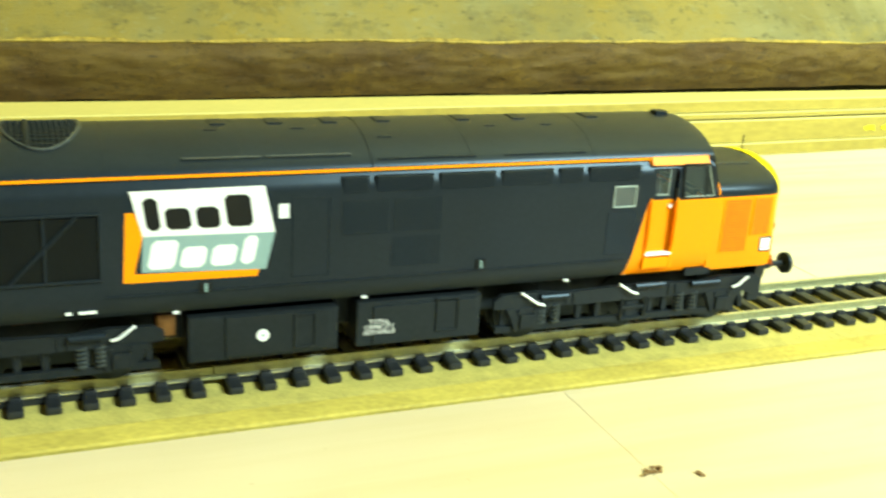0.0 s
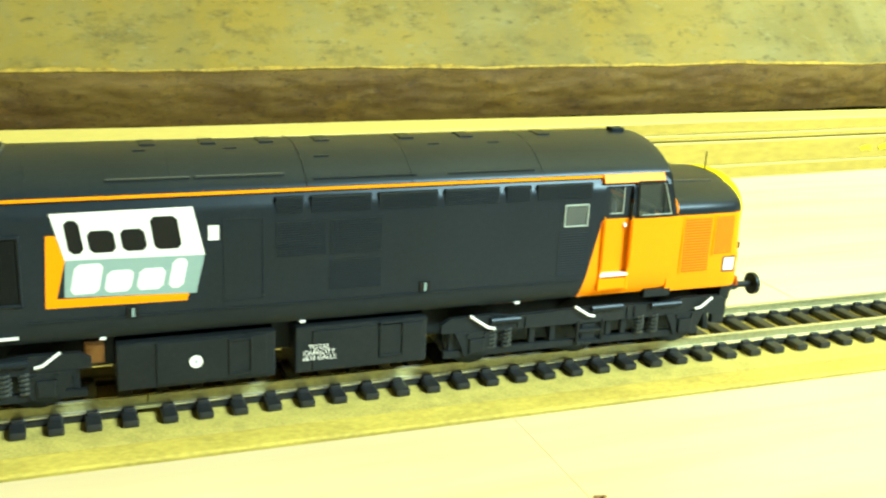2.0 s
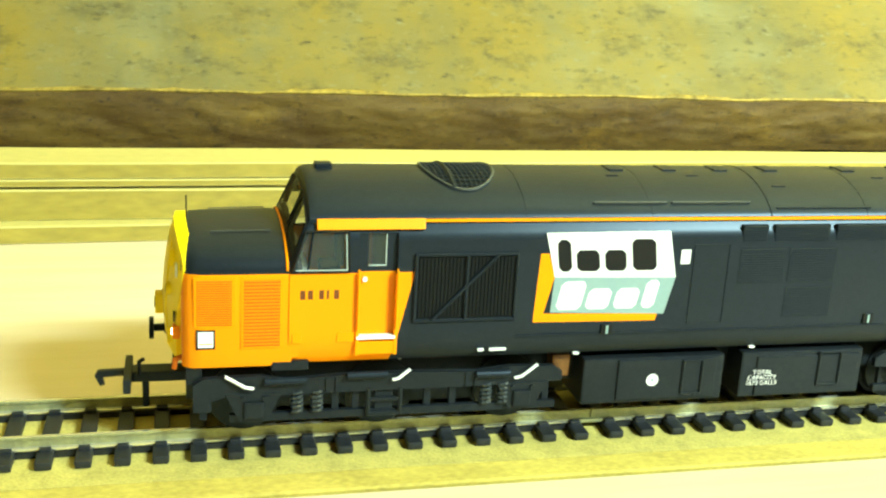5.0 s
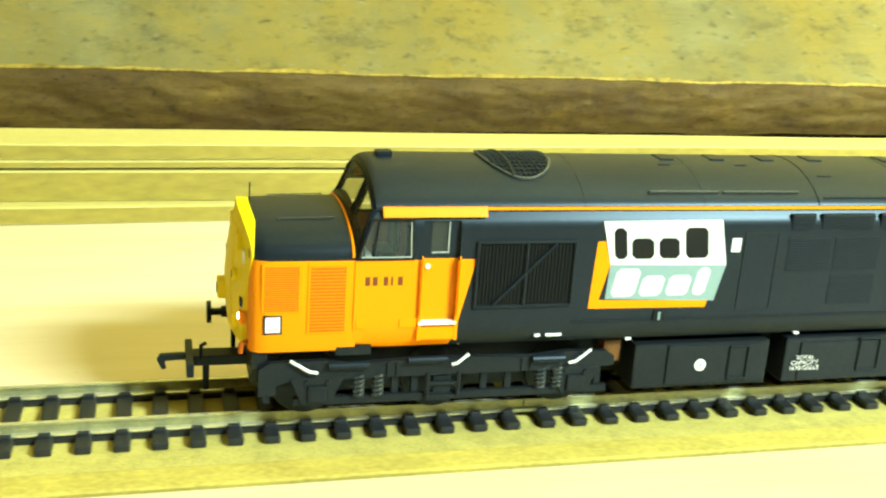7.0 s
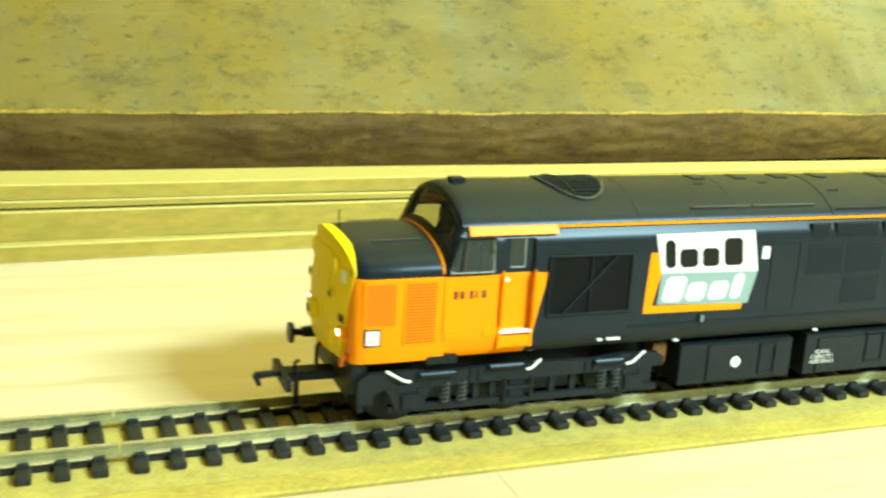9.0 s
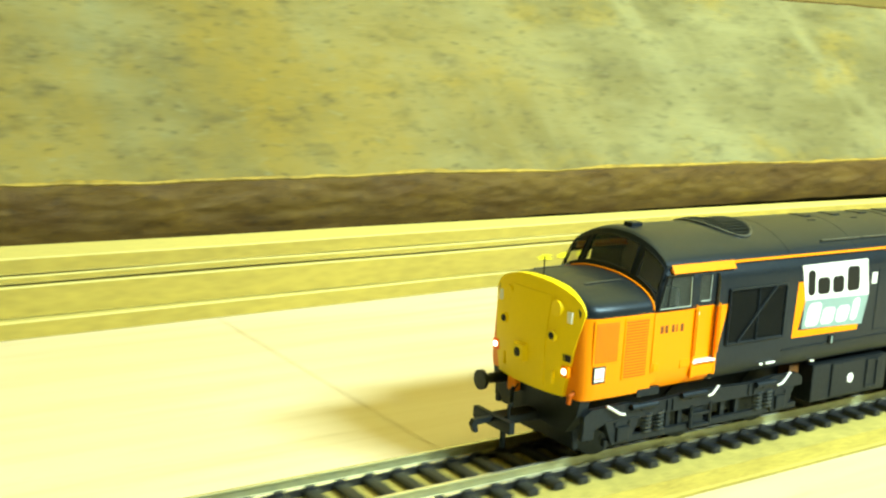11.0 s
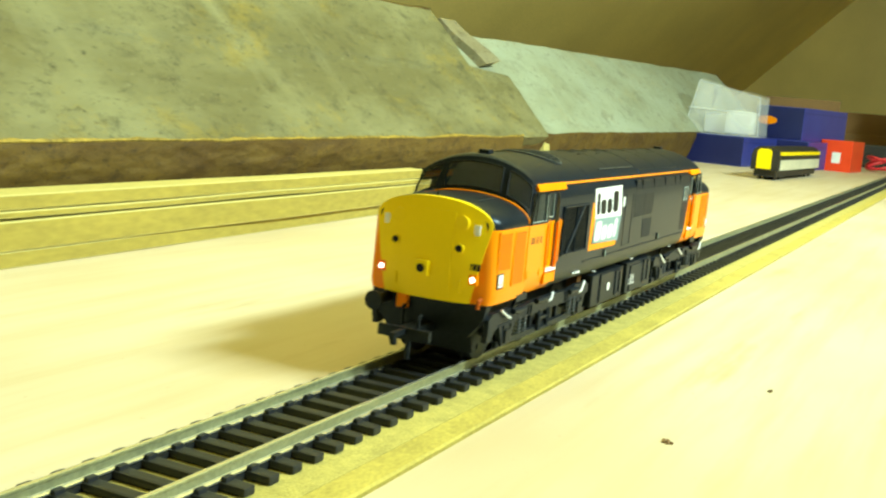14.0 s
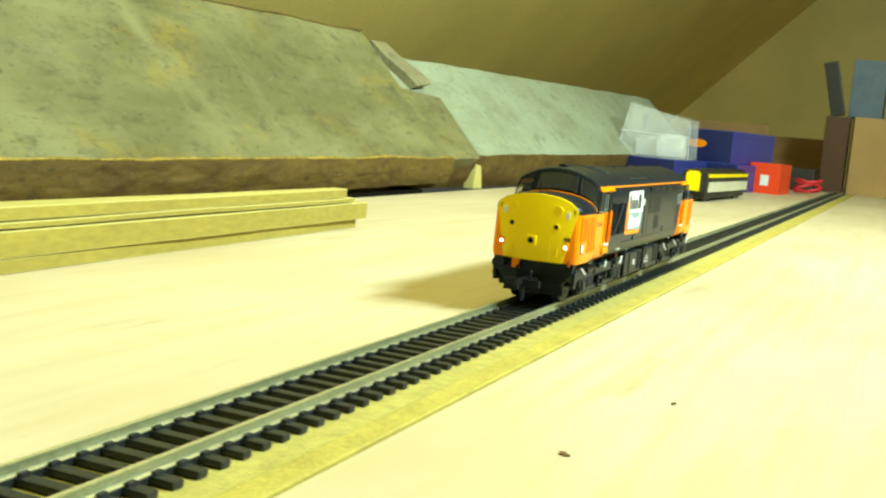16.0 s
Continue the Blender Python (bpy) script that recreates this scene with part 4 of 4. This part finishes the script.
def bogie(loco, cx, pipes):
    b = new("bogie")
    b.location = (0, 0, LIFT * MM)
    b.parent, b["label"] = loco, "black six-wheeled bogie with coil springs and white pipe ends"
    f = 1 if cx < 0 else -1
    top = [(-37, 12.4), (-35, 13.7), (-24, 13.9), (-19, 12.7), (-7, 13.5), (7, 13.5), (19, 12.9), (26, 13.9), (35, 13.7), (37, 12.4), (37, 10.4), (31, 10.0), (-31, 10.0), (-35, 8.2), (-37, 8.4)]
    for sy in (-1, 1):
        def beam(name, x0, x1, ya, yb, z0, z1, bevel=0.2, material=m_chassis):
            return part(name, box(*sorted((cx + f * x0, cx + f * x1)), *sorted((sy * ya, sy * yb)), z0, z1, bevel), material, b)

        part("top_beam", prism([(cx + f * u, v) for u, v in top], "y", *sorted((sy * 15.0, sy * 16.4)), 0.2), m_chassis, b)
        beam("lower_beam", -30, 36, 14.6, 15.9, 4.2, 5.8)
        for dx in (-25.5, 28.5):
            horn = [(-5.4, 10.4), (5.4, 10.4), (3.6, 6.8), (2.8, 4.6), (-2.8, 4.6), (-3.8, 6.8)]
            part("axle_horn", prism([(cx + f * (dx + u), v) for u, v in horn], "y", *sorted((sy * 15.2, sy * 16.6)), 0.2), m_chassis, b)
            part("axlebox", box(cx + f * dx - 1.9, cx + f * dx + 1.9, *sorted((sy * 16.4, sy * 17.2)), 5.2, 8.8, 0.5), m_chassis, b)
            for d in (-2.1, 2.1):
                part("horn_bolt", rod((cx + f * (dx + d), sy * 16.4, 9.4), (cx + f * (dx + d), sy * 16.95, 9.4), 0.5, 8), m_chassis, b)
        part("middle_frame", bent([(cx + f * u, sy * 16.3, v) for u, v in ((-3.2, 10.4), (-3.2, 5.0), (3.2, 5.0), (3.2, 10.4))], 0.5, 6), m_chassis, b)
        beam("middle_tie", -3.2, 3.2, 15.8, 16.6, 7.6, 8.4)
        beam("axlebox", -1.9, 1.9, 14.8, 15.8, 5.0, 9.6, 0.5)
        for dx in (-17.2, -13.3, 21.0, 24.6):
            part("coil_spring", coil(cx + f * dx, sy * 15.7, 5.6, 10.4, 1.05), m_wire, b, "coil spring greyed for the light it catches")
        for dx in (-9.6, -5.6, 9.0, 14.2, 34.0):
            beam("brake_hanger", dx - 0.7, dx + 0.7, 14.0, 15.2, 5.4, 10.2, 0.25)
        for dx in (-11.5, -9.6, 16.6, 18.5):
            beam("rib", dx - 0.22, dx + 0.22, 16.3, 16.75, 10.3, 12.9, 0.08)
        beam("end_lug", -37, -33.5, 14.6, 16.2, 6.6, 9.0, 0.4)
        for dx, half, z in ((-19.5, 4.0, 12.9), (-3.6, 4.0, 13.5), (22.0, 3.5, 12.7)):
            part("brake_cylinder", rod((cx + f * dx - half, sy * 17.0, z), (cx + f * dx + half, sy * 17.0, z), 0.75, 10), m_black, b)
            beam("cylinder_bracket", dx - 0.6, dx + 0.6, 16.2, 17.0, z - 1.2, z + 0.4, 0.15)
        for p, q in [((u[0], u[1] - LIFT), (w[0], w[1] - LIFT)) for u, w in pipes]:
            mx, mz = p[0] + (q[0] - p[0]) * 0.7, p[1] + (q[1] - p[1]) * (0.85 if p[1] > q[1] else 0.72)
            part("sand_pipe", bent([(p[0], sy * 16.9, p[1]), (mx, sy * 17.4, mz), (q[0], sy * 17.2, q[1])], 0.33, 8), m_white, b, "white bent pipe end")
    part("bolster", box(cx - 34, cx + 34, -8, 8, 3.6, 9.5, 0.4), m_chassis, b)
    sets = []
    for dx in (-27, 0, 27):
        bm = rod((0, -13.5, 0), (0, 13.5, 0), 1.0, 10)
        for sy in (-1, 1):
            rod((0, sy * 7.2, 0), (0, sy * 9.9, 0), 7.05, 36, bm=bm)
            rod((0, sy * 6.7, 0), (0, sy * 7.3, 0), 7.7, 36, bm=bm)
            for k in range(6):
                a = k * math.pi / 3
                rod((3.9 * math.cos(a), sy * 9.6, 3.9 * math.sin(a)), (3.9 * math.cos(a), sy * 10.1, 3.9 * math.sin(a)), 0.8, 8, bm=bm)
        w = part("wheelset", bm, m_chassis, b, "dark metal wheels on an axle")
        w.location = ((cx + dx) * MM, 0, 7.05 * MM)
        sets.append((w, cx + dx))
    return sets


def locomotive():
    loco = empty("model_locomotive", pose(0, 0, RAILTOP * MM), "black and orange model diesel locomotive with yellow nose, on the track", "model train")
    xs = [-89.5, -88.6, -86.5, -83.5, -80.4, -78.4, -70.9] + [-50 + 20 * i for i in range(7)] + [75.3, 82.4, 84.0, 86.1, 89.1, 91.2, 92.1]

    def opening(k, i):
        """Side windows on both sides, and the door recess on the near side."""
        a, b = xs[k], xs[k + 1]
        if b <= -80.4 or a >= 84.0:
            return i in (4, 5, 6, 41, 42, 43)
        return (a, b) in ((-78.4, -70.9), (75.3, 82.4)) and 1 <= i <= 6

    ks = {89.5: 0.86, 88.6: 0.93, 86.5: 0.975, 92.1: 0.86, 91.2: 0.93, 89.1: 0.975}
    secs = [body_section(x, ks.get(abs(x), 1.0)) for x in xs]
    for sec, w in zip(secs, (1.8, 1.4, 0.5)):
        sec[:] = [(x + w * min(1.0, max(0.0, (z - 36.0) / 9.7)), y, z) for x, y, z in sec]
    part("body_shell", loft(secs, False, opening), m_livery, loco, "black body with a thin orange gutter line", smooth=True)
    cab_end(loco, -1)
    cab_end(loco, 1)
    side_details(loco)
    tanks(loco)
    wheels = bogie(loco, -72.3, (((-103.3, 15.1), (-97.9, 12.5)), ((-67.4, 15.2), (-70.9, 13.2)), ((-41.0, 15.2), (-45.8, 12.5))))
    wheels += bogie(loco, 74.8, (((44.2, 15.1), (50.3, 11.7)), ((70.1, 15.1), (75.2, 12.5)), ((107.2, 14.3), (102.5, 12.0))))
    return loco, wheels


LOCO, WHEELS = locomotive()

# ---- boxes and clutter at the far end of the board ----
m_blue = mat("glossy_blue_card", (0.035, 0.05, 0.30), 0.35, var=0.08, bump=0.01)
m_navy = mat("dark_blue_card", (0.012, 0.018, 0.11), 0.35, var=0.08, bump=0.01)
m_red = mat("red_card", (0.85, 0.06, 0.01), 0.4, var=0.05, bump=0.01)
m_card = mat("brown_cardboard", (0.42, 0.26, 0.10), 0.8, var=0.08, grain=400, coarse=10, bump=0.05)
m_browncard = mat("dark_brown_cardboard", (0.25, 0.14, 0.05), 0.8, var=0.1, grain=400, coarse=10, bump=0.05)
m_dark = mat("dark_clutter", (0.02, 0.018, 0.016), 0.5, var=0.2)
m_slate = mat("slate_blue_card", (0.10, 0.14, 0.20), 0.5)
m_clear = glass("clear_blister_plastic", (0.85, 0.88, 0.9), 0.10, 0.17)
# Whitish plastic for creases and cradles, with their highlights put into the colour.
m_crease = glass("plastic_with_painted_glint", (0.9, 0.93, 0.95), 0.2, 0.55)
m_cream = mat("cream_paint", (0.70, 0.66, 0.48), 0.5)


def carton(name, m, sx, sy, sz, material, end_material, label, group="", mark=None):
    """A card box with a lid line, at its base centre; the end that faces down the track is darker."""
    ob = empty(name, m, label, "box", group)
    part("box_body", box(-sx / 2, sx / 2, -sy / 2, sy / 2, 0, sz, 0.8), material, ob)
    part("end_panel", box(-sx / 2 - 0.25, -sx / 2 + 0.3, -sy / 2 + 1, sy / 2 - 1, 1, sz - 1, 0.2), end_material, ob)
    part("lid_edge", box(-sx / 2 + 0.5, sx / 2 - 0.5, -sy / 2 - 0.25, -sy / 2 + 0.3, sz - 9, sz - 8.2), end_material, ob)
    if mark:
        pts = [(mark[0] + 17 * math.cos(a), mark[1] + 7 * math.sin(a)) for a in [i * math.pi / 10 for i in range(20)]]
        part("oval_mark", prism(pts, "x", -sx / 2 - 0.6, -sx / 2), m_orange, ob, "orange oval mark")
    return ob


carton("blue_box", pose(1.99, 0.320, 0, 0, 0, -10), 265, 262, 46, m_blue, m_navy, "long flat dark blue card box lying on the board", "blue boxes", (18, 20))
carton("blue_box", pose(2.10, 0.15, 0, 0, 0, -12), 250, 80, 46, m_blue, m_navy, "dark blue card box under another box", "blue boxes")
carton("blue_box", pose(2.08, 0.168, 0.0462, 0, 0, -14), 190, 84, 54, m_blue, m_navy, "blue card box stacked on another", "blue boxes", (20, 30))
rb = carton("red_box", pose(2.10, 0.098, 0, 0, 0, -6), 90, 52, 52, m_red, m_red, "small bright red card box")
part("white_mark", box(-45.8, -45.2, -8, 6, 14, 32), m_white, rb, "small white printed mark")


def blister():
    ob = empty("blister_pack", pose(1.86, 0.258, 0.0464), "crumpled clear plastic packaging on the blue box", "packaging")
    part("tray", sheet(lambda u, v: (4 + 10 * v + 1.5 * math.sin(9 * u), 60 - 118 * u - (16 if u < 0.3 else -4) * v, (84 - 22 * u) * v), 14, 10, (1.0, 0, 0)), m_clear, ob)
    part("side_wall", sheet(lambda u, v: (4 + 80 * u + 3 * math.sin(5 * v), -58 + 6 * v, (62 - 4 * u) * v), 8, 6, (0, 1.0, 0)), m_clear, ob)
    part("back_wall", sheet(lambda u, v: (86 - 6 * v, 56 - 112 * u, (82 - 20 * u) * v + 2 * math.sin(8 * u)), 10, 6, (1.0, 0, 0)), m_clear, ob)
    part("top_flap", sheet(lambda u, v: (14 + 66 * u, 44 - 96 * v, 84 - 22 * v + 3 * math.sin(6 * v + 3 * u)), 6, 10, (0, 0, 0.8)), m_clear, ob)
    part("inner_cradle", box(30, 62, -40, 34, 2, 34, 6), m_crease, ob)
    part("inner_cradle", box(8, 26, -52, -4, 3, 40, 8), m_crease, ob)
    part("inner_cradle", box(10, 30, 8, 50, 30, 70, 9), m_clear, ob)
    for p, q in (((4, 60, 0), (14, 44, 84)), ((14, 44, 84), (14, -54, 62)), ((14, -54, 62), (4, -58, 0)), ((14, -54, 62), (80, -52, 58)), ((14, 44, 84), (80, 50, 82)), ((5, 56, 40), (10, -56, 36))):
        part("crease", rod(p, q, 0.55, 6), m_crease, ob)


blister()


def coach():
    ob = empty("model_coach", pose(1.655, 0.118, 0, 0, 0, -3.0), "cream and dark model coach with a yellow end on the board", "model train")
    part("body", prism([(-17, 12), (17, 12), (17.5, 30), (15, 38), (8, 42), (-8, 42), (-15, 38), (-17.5, 30)], "x", -132, 132, 0.6), m_dark, ob)
    part("yellow_end", prism([(-8, 14), (10, 14), (10, 36), (6, 39), (-5, 39), (-8, 36)], "x", -133.2, -131.8), m_yellow, ob, "yellow gangway end")
    part("cream_side", box(-122, 128, -18.2, -16.8, 13, 26, 0.3), m_cream, ob, "cream lower side")
    part("window_band", box(-122, 128, -18.0, -16.9, 26.4, 31.5, 0.2), m_dark, ob)
    part("yellow_stripe", box(-122, 128, -18.2, -15.6, 31.8, 36.2, 0.3), m_yellow, ob, "yellow stripe under the roof")
    part("underframe", box(-126, 126, -14, 14, 4, 12.2, 0.6), m_dark, ob)
    for x in (-95, 95):
        for d in (-15, 15):
            for y in (-9, 9):
                part("wheel", rod((x + d, y - 1.3, 6.2), (x + d, y + 1.3, 6.2), 6.1, 18), m_dark, ob)


coach()
wire = part("wire_coil", tube([(2.0 * math.sin(i * 0.45) + 28 * math.cos(i * 0.25), 24 * math.sin(i * 0.25) * (1 + 0.1 * math.sin(i * 0.5)), 7 + 22 * (0.5 + 0.5 * math.sin(i * 0.185))) for i in range(68)], 2.6), mat("red_wire", (0.75, 0.03, 0.04), 0.4), smooth=True)
wire.location = (2.22, 0.043, -0.002)
tagged(wire, "loose coil of red insulated wire", "wire")
carton("cardboard_box", pose(2.60, -0.115, 0, 0, 0, 4), 190, 225, 158, m_card, m_card, "plain brown cardboard box at the end of the track")
tagged(part("wooden_post", box(2520, 2570, 0, 48, 0.1, 158, 2.0), mat("dark_red_brown_wood", (0.09, 0.035, 0.012), 0.6, stretch=(1, 1, 0.2))), "dark red-brown wooden post", "post")
bk = part("black_case", box(-12, 12, -14, 14, 0, 112, 2.0), m_dark)
bk.matrix_world = pose(2.535, 0.026, 0.159, -14, 0, 0)
tagged(bk, "thin black case leaning against a grey box", "case")
tagged(carton("grey_box", pose(2.60, -0.025, 0.159), 120, 66, 118, m_slate, m_slate, "slate grey card box on the cardboard box"), "slate grey card box standing on other boxes", "box")
tagged(part("black_case", box(2560, 2640, -150, -70, 158.4, 275, 2.0), m_dark), "black case standing on the cardboard box", "case")
tagged(part("tool_case", box(2420, 2510, 50, 100, 0.1, 45, 3.0), m_dark), "low dark tool case on the board", "case")
carton("cardboard_box", pose(2.42, 0.22, 0, 0, 0, 8), 130, 140, 124, m_browncard, m_browncard, "open brown cardboard box behind the blue boxes")
carton("cardboard_box", pose(2.80, 0.13, 0, 0, 0, 5), 150, 200, 62, m_browncard, m_browncard, "dark brown cardboard box behind the blue boxes")
carton("cardboard_box", pose(2.80, 0.12, 0.0622, 0, 0, -4), 130, 170, 48, m_card, m_browncard, "flat brown cardboard box stacked on another")


def speck(x, y, r, label, tall=0.8, material=None):
    rnd = random.Random(int(x))
    bm = bmesh.new()
    for k in range(7):
        a, d = rnd.uniform(0, 6.28), rnd.uniform(0, r)
        p = Vector((x + d * 1.4 * math.cos(a), y + d * math.sin(a), 0.15))
        q = p + Vector((rnd.uniform(-r, r), rnd.uniform(-r, r), rnd.uniform(0.1, tall)))
        rod(p, q, 0.35, 5, bm=bm)
    tagged(part("wood_splinter", bm, material or m_bark), label, "splinter", "specks on the board")


speck(50.5, -65.2, 2.0, "small brown splinter on the seam of the board", 0.6, m_browncard)
speck(353.5, -65.0, 1.8, "small dark brown splinter lying on the board", 0.3, m_browncard)
speck(418.5, -75.6, 0.5, "tiny dark crumb on the board", 0.3)
speck(343.4, 135.9, 1.6, "pale brown crumb on the board", 0.3, m_mdfside)
speck(60.5, -69.5, 0.8, "tiny brown crumb on the board", 0.3, m_browncard)


def motions():
    RUN = [(0.0, 0.0), (4.7, 0.0004), (5.2, 0.0016), (5.7, 0.0054), (6.2, 0.0122), (6.8, 0.0229), (7.0, 0.0275), (7.5, 0.0469), (8.0, 0.0704), (8.5, 0.0966), (9.0, 0.1326), (9.2, 0.1472), (11.3, 0.3119), (11.5, 0.3271), (12.0, 0.3557), (12.5, 0.3834), (13.0, 0.4137), (13.5, 0.4422), (14.0, 0.4701), (14.5, 0.5058), (15.0, 0.5433), (15.5, 0.5818), (16.0, 0.6272)]
    walk(LOCO, [(t, pose(s, 0, RAILTOP * MM)) for t, s in RUN])
    for w, cx in WHEELS:
        rows = []
        for k in range(0, 161):
            t = k / 10
            for (t0, s0), (t1, s1) in zip(RUN, RUN[1:]):
                if t0 <= t <= t1:
                    s = s0 + (s1 - s0) * (t - t0) / (t1 - t0)
            rows.append((t, pose(cx * MM, 0, 7.05 * MM, 0, math.degrees(s / 0.00705), 0)))
        walk(w, rows)


motions()
